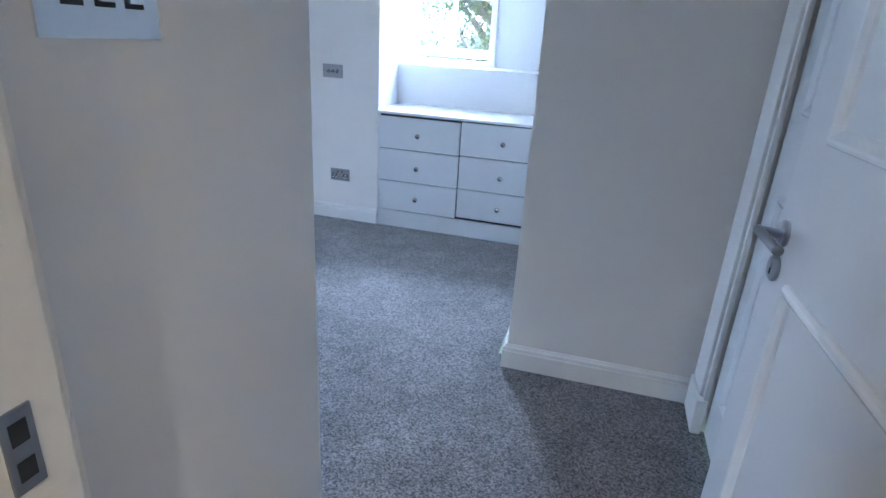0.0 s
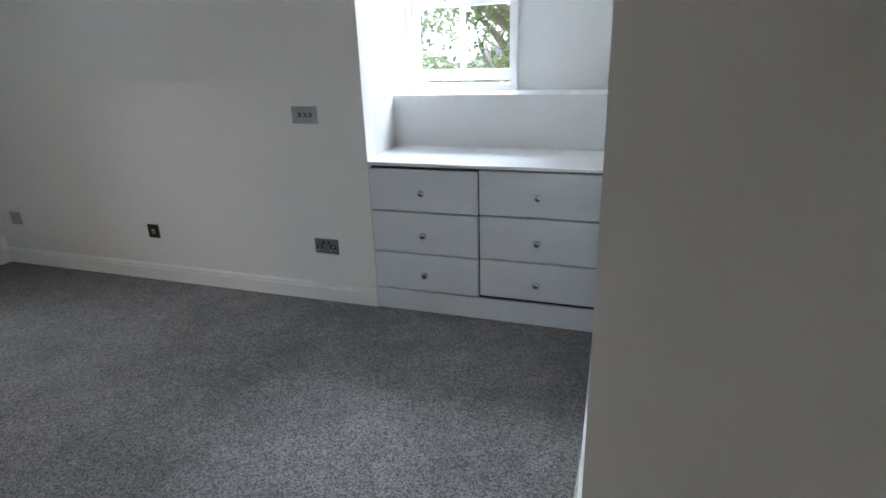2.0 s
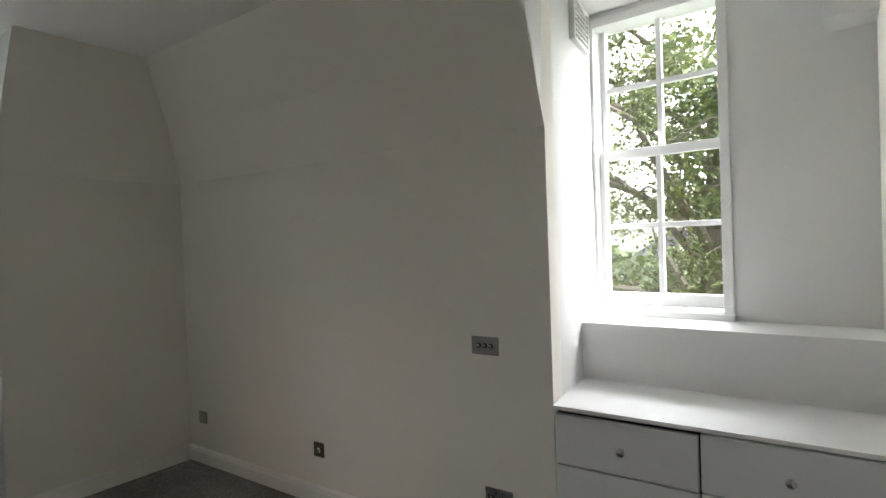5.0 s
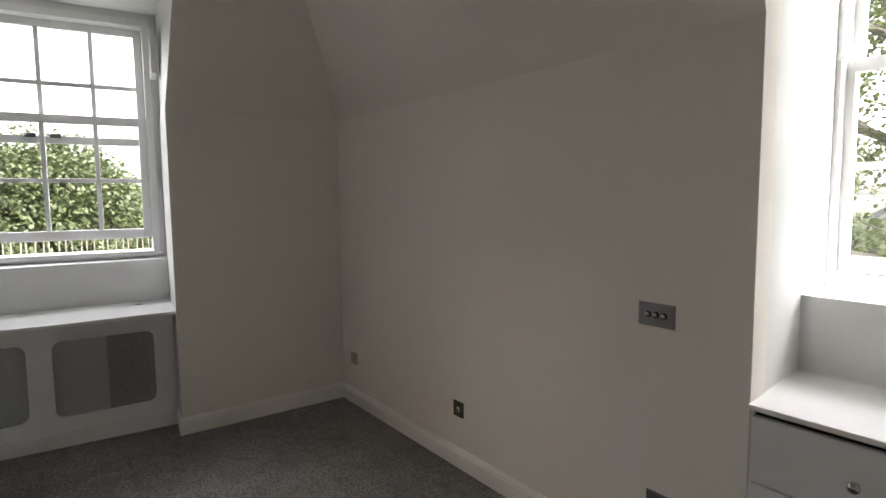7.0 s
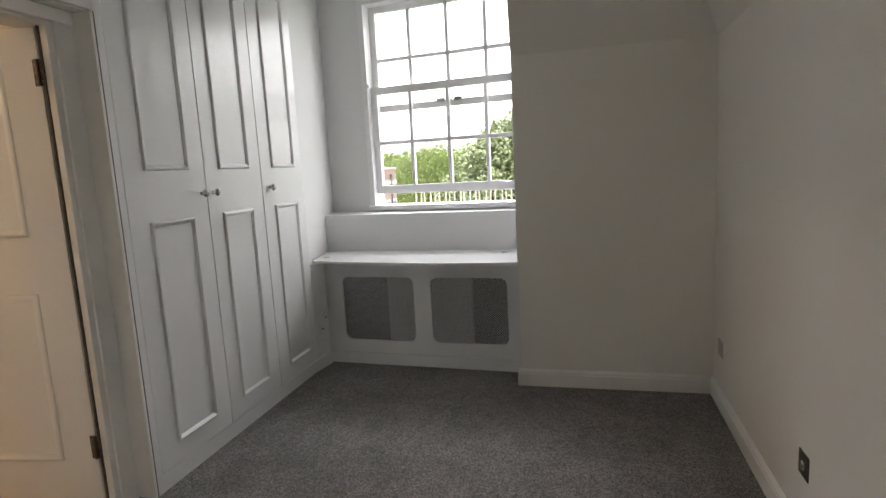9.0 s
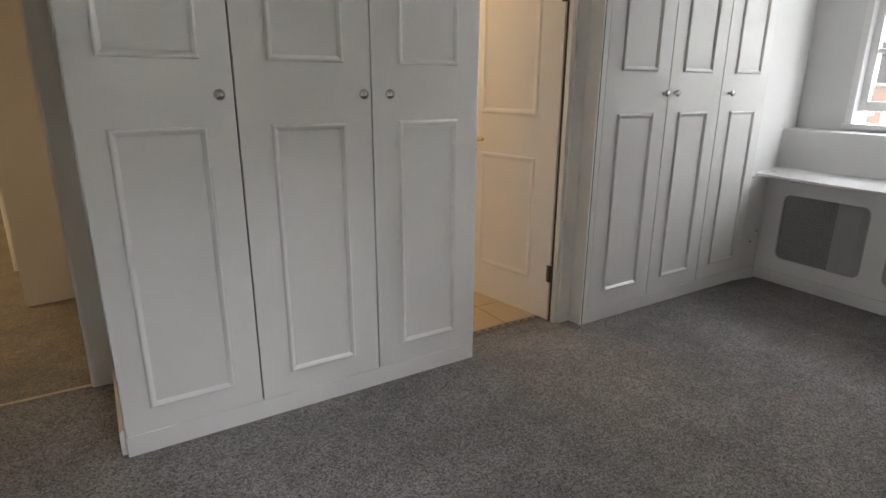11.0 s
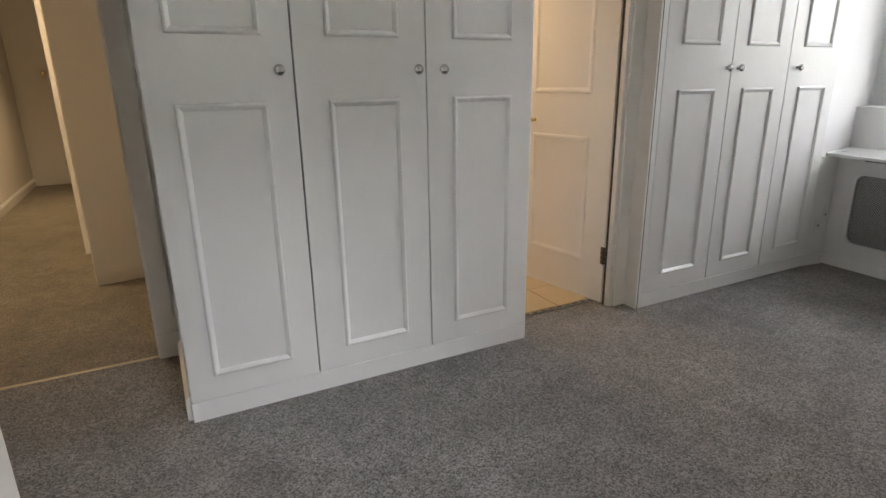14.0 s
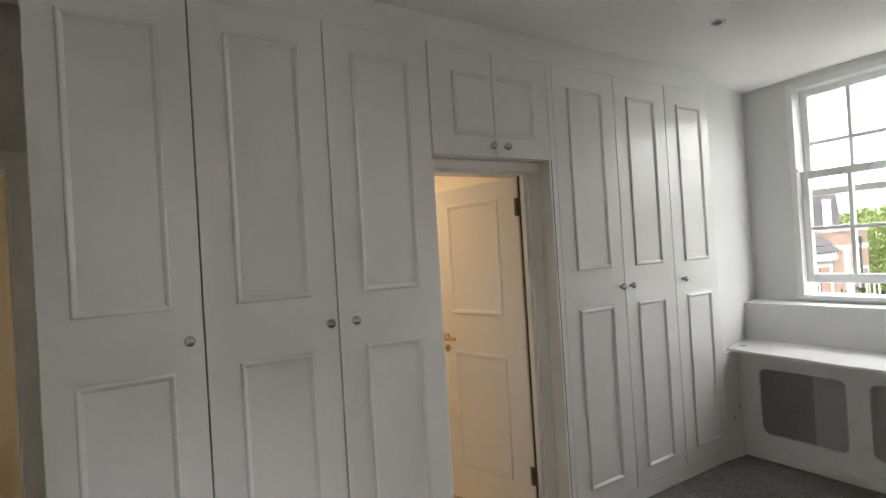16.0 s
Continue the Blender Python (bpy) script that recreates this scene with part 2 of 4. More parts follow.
# ---------- mesh helpers ----------


def box(bm, x0, x1, y0, y1, z0, z1):
    v = [bm.verts.new((x, y, z)) for z in (z0, z1) for x, y in ((x0, y0), (x1, y0), (x1, y1), (x0, y1))]
    for q in ((3, 2, 1, 0), (4, 5, 6, 7), (0, 1, 5, 4), (1, 2, 6, 5), (2, 3, 7, 6), (3, 0, 4, 7)):
        bm.faces.new([v[i] for i in q])
    return bm


def prism(bm, pts, z0, z1):
    lo, hi = [bm.verts.new((x, y, z0)) for x, y in pts], [bm.verts.new((x, y, z1)) for x, y in pts]
    bm.faces.new(lo[::-1])
    bm.faces.new(hi)
    for i in range(len(pts)):
        j = (i + 1) % len(pts)
        bm.faces.new((lo[i], lo[j], hi[j], hi[i]))
    return bm


def hull(bm, bottom, top):
    """A solid between two loops of points of equal length."""
    lo, hi = [bm.verts.new(p) for p in bottom], [bm.verts.new(p) for p in top]
    bm.faces.new(lo[::-1])
    bm.faces.new(hi)
    for i in range(len(lo)):
        j = (i + 1) % len(lo)
        bm.faces.new((lo[i], lo[j], hi[j], hi[i]))
    return bm


def bevel(bm, w=0.003, seg=2):
    bmesh.ops.recalc_face_normals(bm, faces=bm.faces)
    bmesh.ops.bevel(bm, geom=list(bm.edges), offset=w, segments=seg, profile=0.6, affect="EDGES", clamp_overlap=True)
    return bm


def lathe(bm, profile, m=None, seg=20):
    """Turns (radius, height) pairs about z, then lays the result by m."""
    rings = []
    for r, h in profile:
        ring = [Vector((r * math.cos(2 * math.pi * i / seg), r * math.sin(2 * math.pi * i / seg), h)) for i in range(seg)]
        rings.append([bm.verts.new(m @ p if m else p) for p in ring])
    for a, b in zip(rings, rings[1:]):
        for i in range(seg):
            j = (i + 1) % seg
            bm.faces.new((a[i], a[j], b[j], b[i]))
    bm.faces.new(rings[0][::-1])
    bm.faces.new(rings[-1])
    return bm


def moulding(bm, x0, x1, z0, z1, y, out, width=0.022, height=0.012, sides=(1, 1, 1, 1)):
    """A mitred picture-frame bead on the plane y, standing towards out (+1 or -1). Sides: bottom, right, top, left."""
    prof = ((0, 0), (0.05, 0.42), (0.16, 0.80), (0.32, 1.0), (0.48, 0.96), (0.66, 0.66), (0.84, 0.38), (1.0, 0))
    loops = []
    for d, h in prof:
        i = d * width
        loops.append([bm.verts.new((px, y + out * (h * height - (0.001 if h == 0 else 0)), pz)) for px, pz in ((x0 + i, z0 + i), (x1 - i, z0 + i), (x1 - i, z1 - i), (x0 + i, z1 - i))])
    for a, b in zip(loops, loops[1:]):
        for i in range(4):
            if sides[i]:
                j = (i + 1) % 4
                bm.faces.new((a[i], a[j], b[j], b[i]))
    bmesh.ops.recalc_face_normals(bm, faces=bm.faces)
    return bm


def obj(name, bm, mat, smooth=False):
    me = bpy.data.meshes.new(name)
    bmesh.ops.recalc_face_normals(bm, faces=bm.faces)
    bm.to_mesh(me)
    bm.free()
    me.materials.append(mat)
    if smooth:
        for p in me.polygons:
            p.use_smooth = True
    return new(name, me)


def part(name, bm, mat, parent, label="", smooth=False):
    o = obj(name, bm, mat, smooth)
    o.parent = parent
    return tagged(o, label) if label else o


def thing(name, label, category, m=None, group="", kind=""):
    o = new(name)
    o.empty_display_size = 0.1
    if m:
        o.matrix_basis = m
    return tagged(o, label, category, group, kind)


def structure(name, bm, mat, label, category):
    return tagged(obj(name, bm, mat), label, category, kind="structure")


B = bmesh.new

# ---------- structure: floor, walls, ceiling ----------
XW, YN, YS = -4.19, 3.63, 1.057
BRK, LEAN_RUN = 2.01, 0.40

structure("floor", prism(B(), [(-5.1, 0.36), (0.72, 0.36), (0.72, 2.2), (-0.1, 2.2), (-0.1, 4.5), (-5.1, 4.5)], -0.15, 0.0), CARPET,
          "grey twist-pile carpet fitted over the bedroom floor", "floor")

# north wall with its sloped upper part
bm = B()
hull(bm, [(XW - 0.3, YN, 0), (-1.29, YN, 0), (-1.30, YN + 0.12, 0), (XW - 0.3, YN + 0.12, 0)],
     [(XW - 0.3, YN, BRK), (-1.29, YN, BRK), (-1.30, YN + 0.12, BRK), (XW - 0.3, YN + 0.12, BRK)])
YT = YN - LEAN_RUN
hull(bm, [(XW - 0.3, YN, BRK), (-1.29, YN, BRK), (-1.30, YN + 0.12, BRK), (XW - 0.3, YN + 0.12, BRK)],
     [(XW - 0.3, YN - 0.16, BRK + 0.34), (-1.275, YN - 0.16, BRK + 0.34), (-1.30, YN + 0.12, BRK + 0.34), (XW - 0.3, YN + 0.12, BRK + 0.34)])
hull(bm, [(XW - 0.3, YN - 0.16, BRK + 0.34), (-1.275, YN - 0.16, BRK + 0.34), (-1.30, YN + 0.12, BRK + 0.34), (XW - 0.3, YN + 0.12, BRK + 0.34)],
     [(XW - 0.3, YT, CEIL), (-1.25, YT, CEIL), (-1.30, YN + 0.12, CEIL), (XW - 0.3, YN + 0.12, CEIL)])
structure("wall_north", bm, WALL, "warm off-white painted wall that leans in under the roof", "wall")

# west pier between the corner and the west window
bm = B()
Y0, Y1 = 2.515, YN + 0.1
hull(bm, [(XW, Y0, 0), (XW, Y1, 0), (XW - 0.85, Y1, 0), (XW - 0.85, Y0 + 0.11, 0)], [(XW, Y0, BRK), (XW, Y1, BRK), (XW - 0.85, Y1, BRK), (XW - 0.85, Y0 + 0.11, BRK)])
hull(bm, [(XW, Y0, BRK), (XW, Y1, BRK), (XW - 0.85, Y1, BRK), (XW - 0.85, Y0 + 0.11, BRK)],
     [(XW + 0.37, Y0 + 0.02, CEIL), (XW + 0.37, Y1, CEIL), (XW - 0.85, Y1, CEIL), (XW - 0.85, Y0 + 0.11, CEIL)])
pier = structure("wall_west", bm, WALL, "warm off-white pier beside the west window, leaning in above", "wall")
# its white side towards the window
bm = B()
hull(bm, [(XW - 0.01, Y0 - 0.004, 0), (XW - 0.01, Y0 + 0.004, 0), (XW - 0.85, Y0 + 0.116, 0), (XW - 0.85, Y0 + 0.104, 0)],
     [(XW - 0.01, Y0 - 0.004, BRK), (XW - 0.01, Y0 + 0.004, BRK), (XW - 0.85, Y0 + 0.116, BRK), (XW - 0.85, Y0 + 0.104, BRK)])
hull(bm, [(XW - 0.01, Y0 - 0.004, BRK), (XW - 0.01, Y0 + 0.004, BRK), (XW - 0.85, Y0 + 0.116, BRK), (XW - 0.85, Y0 + 0.104, BRK)],
     [(XW + 0.36, Y0 + 0.016, CEIL), (XW + 0.36, Y0 + 0.026, CEIL), (XW - 0.85, Y0 + 0.116, CEIL), (XW - 0.85, Y0 + 0.104, CEIL)])
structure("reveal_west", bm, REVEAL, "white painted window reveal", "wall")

# reveal left of the north window
bm = B()
R0, R1 = (-1.292, YN + 0.006), (-1.405, 4.62)
hull(bm, [(R0[0], R0[1], 0), (R1[0], R1[1], 0), (R1[0] - 0.1, R1[1], 0), (R0[0] - 0.02, R0[1] + 0.125, 0)],
     [(R0[0], R0[1], BRK), (R1[0], R1[1], BRK), (R1[0] - 0.1, R1[1], BRK), (R0[0] - 0.02, R0[1] + 0.125, BRK)])
hull(bm, [(R0[0], R0[1], BRK), (R1[0], R1[1], BRK), (R1[0] - 0.1, R1[1], BRK), (R0[0] - 0.02, R0[1] + 0.125, BRK)],
     [(R0[0] + 0.02, YN - 0.15, BRK + 0.34), (R1[0], R1[1], BRK + 0.34), (R1[0] - 0.1, R1[1], BRK + 0.34), (R0[0] - 0.02, R0[1] + 0.125, BRK + 0.34)])
hull(bm, [(R0[0] + 0.02, YN - 0.15, BRK + 0.34), (R1[0], R1[1], BRK + 0.34), (R1[0] - 0.1, R1[1], BRK + 0.34), (R0[0] - 0.02, R0[1] + 0.125, BRK + 0.34)],
     [(R0[0] + 0.05, YT + 0.01, CEIL), (R1[0], R1[1], CEIL), (R1[0] - 0.1, R1[1], CEIL), (R0[0] - 0.02, R0[1] + 0.125, CEIL)])
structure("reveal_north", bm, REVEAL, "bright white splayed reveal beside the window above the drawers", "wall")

# east block: the projecting wall end and the wall beside the drawers
structure("wall_east", prism(B(), [(-0.052, 2.12), (0.85, 2.134), (0.85, 4.7), (-0.12, 4.7), (-0.118, 3.70)], 0, CEIL), WALL, "warm off-white painted wall end projecting into the room", "wall")
# wall of the lobby with a closet door
bm = B()
box(bm, 0.70, 0.85, 0.24, 1.10, 0, CEIL)
box(bm, 0.70, 0.85, 1.10, 1.95, 2.02, CEIL)
box(bm, 0.70, 0.85, 1.95, 2.131, 0, CEIL)
box(bm, 0.80, 0.85, 1.10, 1.95, 0, 2.02)
structure("wall_lobby", bm, WALL, "off-white lobby wall with a closet doorway", "wall")
# entrance wall
bm = B()
box(bm, -0.40, -0.252, 0.24, 0.372, 0, CEIL)
box(bm, 0.632, 0.70, 0.24, 0.372, 0, CEIL)
box(bm, -0.252, 0.632, 0.24, 0.372, 2.062, CEIL)
structure("wall_south_entrance", bm, WALL, "off-white wall round the bedroom doorway", "wall")
# room behind the wardrobes, and the bathroom's walls
bm = B()
box(bm, -4.42, -2.645, 0.80, 0.92, 0, CEIL)
box(bm, -1.95, -1.93, 0.78, 0.92, 0, CEIL)
box(bm, -2.645, -1.95, 0.80, 0.92, 2.045, CEIL)
structure("wall_south", bm, WALL, "painted wall behind the fitted wardrobes round the bathroom doorway", "wall")
bm = B()
box(bm, -2.95, -2.85, -1.2, 0.80, 0, 2.5)
box(bm, -1.60, -1.50, -1.2, 0.37, 0, 2.5)
box(bm, -2.95, -1.50, -1.3, -1.2, 0, 2.5)
box(bm, -1.93, -1.50, 0.37, 0.40, 0, 2.5)
structure("wall_bathroom", bm, BATHWALL, "warm-lit cream bathroom walls", "wall")
structure("ceiling_bathroom", box(B(), -2.95, -1.50, -1.3, 0.80, 2.42, 2.52), BATHWALL, "cream bathroom ceiling", "ceiling")

# the ceiling over everything
bm = B()
box(bm, -5.25, 0.85, 0.24, 4.75, CEIL, CEIL + 0.15)
structure("ceiling", bm, CEILING_PAINT, "plain white painted ceiling", "ceiling")

# niche of the west window: south side wall, wall round the window
structure("wall_west_niche", prism(B(), [(-4.29, 1.04), (-5.22, 0.85), (-5.22, 0.72), (-4.29, 0.92)], 0, CEIL), REVEAL, "white painted side wall of the west window bay", "wall")
W2 = pose(-5.09, 1.237, 0, 0, 0, 83.4)
N1 = pose(-1.40, 4.47, 0, 0, 0, -3.2)


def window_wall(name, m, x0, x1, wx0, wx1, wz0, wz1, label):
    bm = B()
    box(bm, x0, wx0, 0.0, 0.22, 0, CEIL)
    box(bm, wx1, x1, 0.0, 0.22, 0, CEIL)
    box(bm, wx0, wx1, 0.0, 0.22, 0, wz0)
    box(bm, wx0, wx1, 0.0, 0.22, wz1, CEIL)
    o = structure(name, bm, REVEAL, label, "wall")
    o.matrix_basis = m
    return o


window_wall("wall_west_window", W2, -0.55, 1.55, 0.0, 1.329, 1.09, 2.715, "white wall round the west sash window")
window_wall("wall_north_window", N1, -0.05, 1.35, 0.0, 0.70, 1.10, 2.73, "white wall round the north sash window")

# skirting boards


def skirting(name, pts, h=0.108, t=0.019, label="white moulded skirting board along the wall"):
    """A moulded board along a path; the room lies on the path's left."""
    prof = ((0, 0), (t, 0), (t, h * 0.72), (t * 0.74, h * 0.75), (t * 0.74, h * 0.79), (t * 0.92, h * 0.83), (t * 0.80, h * 0.89), (t * 0.42, h * 0.94), (t * 0.42, h * 0.97), (0.002, h))
    bm = B()
    rows = []
    ps = [Vector((x, y)) for x, y in pts]
    for i, p in enumerate(ps):
        d0 = (p - ps[i - 1]).normalized() if i else (ps[1] - p).normalized()
        d1 = (ps[i + 1] - p).normalized() if i < len(ps) - 1 else d0
        n0, n1 = Vector((-d0.y, d0.x)), Vector((-d1.y, d1.x))
        nn = (n0 + n1) / (1 + n0.dot(n1))
        rows.append([bm.verts.new((p.x + nn.x * a, p.y + nn.y * a, b)) for a, b in prof])
    for a, b in zip(rows, rows[1:]):
        for i in range(len(prof) - 1):
            bm.faces.new((a[i], b[i], b[i + 1], a[i + 1]))
    bm.faces.new(rows[0])
    bm.faces.new(rows[-1][::-1])
    return structure(name, bm, TRIM, label, "skirting board")


skirting("baseboard", [(-1.292, YN + 0.004), (XW, YN), (XW, 2.515), (XW - 0.2, 2.54)][::1])
skirting("baseboard", [(0.672, 2.1312), (-0.052, 2.12), (-0.118, 3.70)])
skirting("baseboard", [(-0.345, 0.46), (-0.345, 1.03)][::-1], label="white skirting board on the side of the wardrobe")

# ---------- windows ----------


def sash_frame(parent, name, x0, x1, z0, z1, y, stile, top, bottom, xs, zs, bar=0.029, depth=0.042):
    bm = B()
    box(bm, x0, x0 + stile, y, y + depth, z0, z1)
    box(bm, x1 - stile, x1, y, y + depth, z0, z1)
    box(bm, x0 + stile, x1 - stile, y, y + depth, z0, z0 + bottom)
    box(bm, x0 + stile, x1 - stile, y, y + depth, z1 - top, z1)
    s = part(name, bevel(bm, 0.004, 2), SASH, parent, "white painted timber sash")
    for x in xs:
        part("glazing_bar", bevel(box(B(), x - bar / 2, x + bar / 2, y + 0.004, y + depth - 0.004, z0 + bottom - 0.002, z1 - top + 0.002), 0.005, 2), SASH, s)
    for z in zs:
        part("glazing_bar", bevel(box(B(), x0 + stile - 0.002, x1 - stile + 0.002, y + 0.006, y + depth - 0.006, z - bar / 2, z + bar / 2), 0.005, 2), SASH, s)
    gx, gz = [x0 + stile] + list(xs) + [x1 - stile], [z0 + bottom] + list(zs) + [z1 - top]
    for a, b in zip(gx, gx[1:]):
        for c, d in zip(gz, gz[1:]):
            pane = part("pane", box(B(), a, b, y + depth * 0.5, y + depth * 0.5 + 0.003, c, d), GLASS, s)
            pane.visible_shadow = False
    return s


def box_frame(parent, w, z0, z1, sill_over=0.03):
    bm = B()
    f = 0.035
    box(bm, -0.012, f, -0.014, 0.16, z0, z1)
    box(bm, w - f, w + 0.012, -0.014, 0.16, z0, z1)
    box(bm, f, w - f, -0.014, 0.16, z1 - 0.05, z1)
    part("window_frame", bevel(bm, 0.004), SASH, parent, "white painted box frame")
    bm = B()
    box(bm, -0.02, w + 0.02, -0.03, 0.19, z0 - 0.012, z0 + 0.022)
    part("window_sill", bevel(bm, 0.006), SASH, parent, "white painted timber sill")


w2 = thing("window_2", "white four-pane-wide timber sash window, lower sash slightly raised", "window", W2, kind="structure")
box_frame(w2, 1.329, 1.09, 2.715)
xs2 = [0.368, 0.680, 0.983]
sash_frame(w2, "upper_sash", 0.036, 1.293, 1.856, 2.665, 0.085, 0.052, 0.05, 0.05, xs2, [2.255])
sash_frame(w2, "lower_sash", 0.036, 1.293, 1.203, 2.045, 0.035, 0.052, 0.058, 0.066, xs2, [1.608])
for x in (0.612, 0.752):
    part("sash_lift", bevel(box(B(), x - 0.034, x + 0.034, 0.074, 0.1, 1.893, 1.922), 0.006), STEEL, w2, "small grey sash fitting on the rail")
part("sash_stop", bevel(box(B(), 0.028, 0.06, -0.03, -0.012, 2.04, 2.066), 0.005), PLASTIC, w2, "white sash stop")

w1 = thing("window_1", "white two-pane-wide timber sash window above the drawers", "window", N1, kind="structure")
box_frame(w1, 0.70, 1.10, 2.73)
xs1 = [0.357]
sash_frame(w1, "upper_sash", 0.03, 0.695, 1.955, 2.715, 0.085, 0.035, 0.03, 0.04, xs1, [2.345])
sash_frame(w1, "lower_sash", 0.03, 0.695, 1.145, 1.995, 0.035, 0.035, 0.05, 0.065, xs1, [1.575])
part("sash_stop", bevel(box(B(), 0.022, 0.05, -0.03, -0.012, 1.99, 2.016), 0.005), PLASTIC, w1, "white sash stop")
# ledges and boxed wall below the windows
structure("ledge_north", hull(B(), [(-1.35, 4.125, 0), (-0.118, 4.09, 0), (-0.118, 4.42, 0), (-1.39, 4.48, 0)], [(-1.35, 4.125, 1.09), (-0.118, 4.09, 1.09), (-0.118, 4.42, 1.09), (-1.39, 4.48, 1.09)]),
          REVEAL, "white boxed-in ledge below the north window", "ledge")
structure("ledge_west", prism(B(), [(-4.85, 0.90), (-5.14, 0.84), (-4.93, 2.62), (-4.80, 2.585)], 0, 1.06), REVEAL, "white boxed-in ledge below the west window", "ledge")
structure("beam_end", bevel(box(B(), -0.30, -0.116, 4.20, 4.42, 2.385, CEIL), 0.004), REVEAL, "white boxed pipe casing at the ceiling", "boxing")


def vent(m, w, h, label):
    """Local x along the wall, z up, y out of the wall."""
    v = thing("air_vent", label, "vent", m, "air vents beside the windows")
    bm = B()
    t, d = 0.018, 0.035
    box(bm, 0, t, 0, d, 0, h), box(bm, w - t, w, 0, d, 0, h), box(bm, t, w - t, 0, d, 0, t), box(bm, t, w - t, 0, d, h - t, h)
    part("frame", bevel(bm, 0.004), PLASTIC, v)
    part("backing", box(B(), t, w - t, 0.001, 0.006, t, h - t), DARK, v, "black backing painted as the shade inside the vent")
    n = max(3, int(h / 0.03))
    for i in range(1, n):
        z = t + (h - 2 * t) * i / n
        part("slat", box(B(), t, w - t, 0.012, d - 0.004, z - 0.005, z + 0.005), PLASTIC, v)
    for i in range(1, 5):
        x = t + (w - 2 * t) * i / 5
        part("slat", box(B(), x - 0.004, x + 0.004, 0.014, d - 0.006, t, h - t), PLASTIC, v)
    return v


vent(pose(-1.345, 4.06, 2.51, 0, 0, -82.5) @ pose(-0.30, 0, 0), 0.30, 0.22, "white plastic air vent grille on the window reveal")
vent(pose(-4.62, 2.553, 2.30, 0, 0, 172.3), 0.24, 0.29, "white plastic air vent grille on the west window reveal")

# ---------- fitted wardrobes ----------


def knob(parent, x, z, y, r=0.0205):
    """A round knob that stands towards +y."""
    m = pose(x, y, z, -90, 0, 0)
    part("knob", lathe(B(), [(0.010, -0.001), (0.0105, 0.003), (0.006, 0.006), (0.0055, 0.014), (r * 0.8, 0.018), (r, 0.024), (r * 0.93, 0.031), (r * 0.6, 0.036), (0.002, 0.038)], m, 18), CHROME, parent, "round chrome knob", True)


def wardrobe_door(parent, xa, xb, z0, z1, panels, knob_at, sides=(1, 1, 1, 1)):
    """xa > xb, as seen from the room; the face lies at y = 0."""
    g = 0.003
    d = part("door", bevel(box(B(), xb + g, xa - g, -0.022, 0.0, z0, z1), 0.002, 2), GLOSS, parent, "white painted panelled door")
    for pa, pb, pz0, pz1 in panels:
        part("panel_moulding", moulding(B(), pb, pa, pz0, pz1, 0.0, 1, 0.026, 0.0125, sides), GLOSS, d)
    if knob_at:
        knob(d, *knob_at, 0.0)
    return d


def wardrobe(name, label, x0, x1, y_back, doors, side=True):
    """x0 > x1. Doors: (from, to, panel from, panel to, knob x)."""
    w = thing(name, label, "wardrobe", pose(0, YS, 0), "fitted wardrobes along the wall")
    bm = B()
    t = 0.02
    part("side_panel", box(bm, x0 - t, x0, y_back - YS, -0.024, 0.0, CEIL - 0.002), GLOSS, w)
    part("side_panel", box(B(), x1, x1 + t, y_back - YS, -0.024, 0.0, CEIL - 0.002), GLOSS, w)
    part("back_panel", box(B(), x1 + t, x0 - t, y_back - YS, y_back - YS + 0.012, 0.0, CEIL - 0.002), GLOSS, w)
    part("top_panel", box(B(), x1 + t, x0 - t, y_back - YS + 0.012, -0.024, 2.625, CEIL - 0.002), GLOSS, w)
    # black sheet that paints the unlit inside seen between the doors
    part("lining", box(B(), x1 + t, x0 - t, -0.036, -0.031, 0.08, 2.625), DARK, w, "black sheet painted as the shade behind the door gaps")
    part("plinth", bevel(box(B(), x1, x0, -0.024, 0.0, 0.0, 0.084), 0.002), GLOSS, w)
    part("frieze", bevel(box(B(), x1, x0, -0.024, 0.0, 2.6215, CEIL - 0.001), 0.001), GLOSS, w)
    for a, b, pa, pb, kx in doors:
        wardrobe_door(w, a, b, 0.087, 2.621, [(pa, pb, 0.182, 1.216), (pa, pb, 1.443, 2.503)], (kx, 1.325))
    return w


wardrobe("fitted_wardrobe", "white three-door fitted wardrobe with panel mouldings beside the entrance", -0.345, -1.925, 0.385,
         [(-0.347, -0.857, -0.440, -0.752, -0.800), (-0.857, -1.394, -0.978, -1.277, -1.350), (-1.394, -1.923, -1.515, -1.812, -1.466)])
wb = wardrobe("fitted_wardrobe", "white three-door fitted wardrobe with panel mouldings beside the window bay", -2.712, -4.29, 0.925,
              [(-2.750, -3.275, -2.865, -3.158, -3.232), (-3.275, -3.785, -3.385, -3.665, -3.325), (-3.785, -4.288, -3.905, -4.185, -3.868)])
part("pilaster", bevel(box(B(), -2.75, -2.712, -0.024, 0.0, 0.084, 2.624), 0.002), GLOSS, wb)

# overhead cupboard across the bathroom doorway
oc = thing("overhead_cupboard", "white two-door cupboard bridging the wardrobes above the bathroom doorway", "cupboard", pose(0, YS, 0))
bm = B()
box(bm, -2.712, -1.926, -0.135, -0.028, 2.072, CEIL - 0.002)
part("carcass", bm, GLOSS, oc)
part("frieze", bevel(box(B(), -2.712, -1.925, -0.024, 0.0, 2.6215, CEIL - 0.001), 0.001), GLOSS, oc)
wardrobe_door(oc, -1.927, -2.32, 2.075, 2.621, [(-2.06, -2.318, 2.18, 2.50)], (-2.290, 2.13), (1, 1, 1, 0))
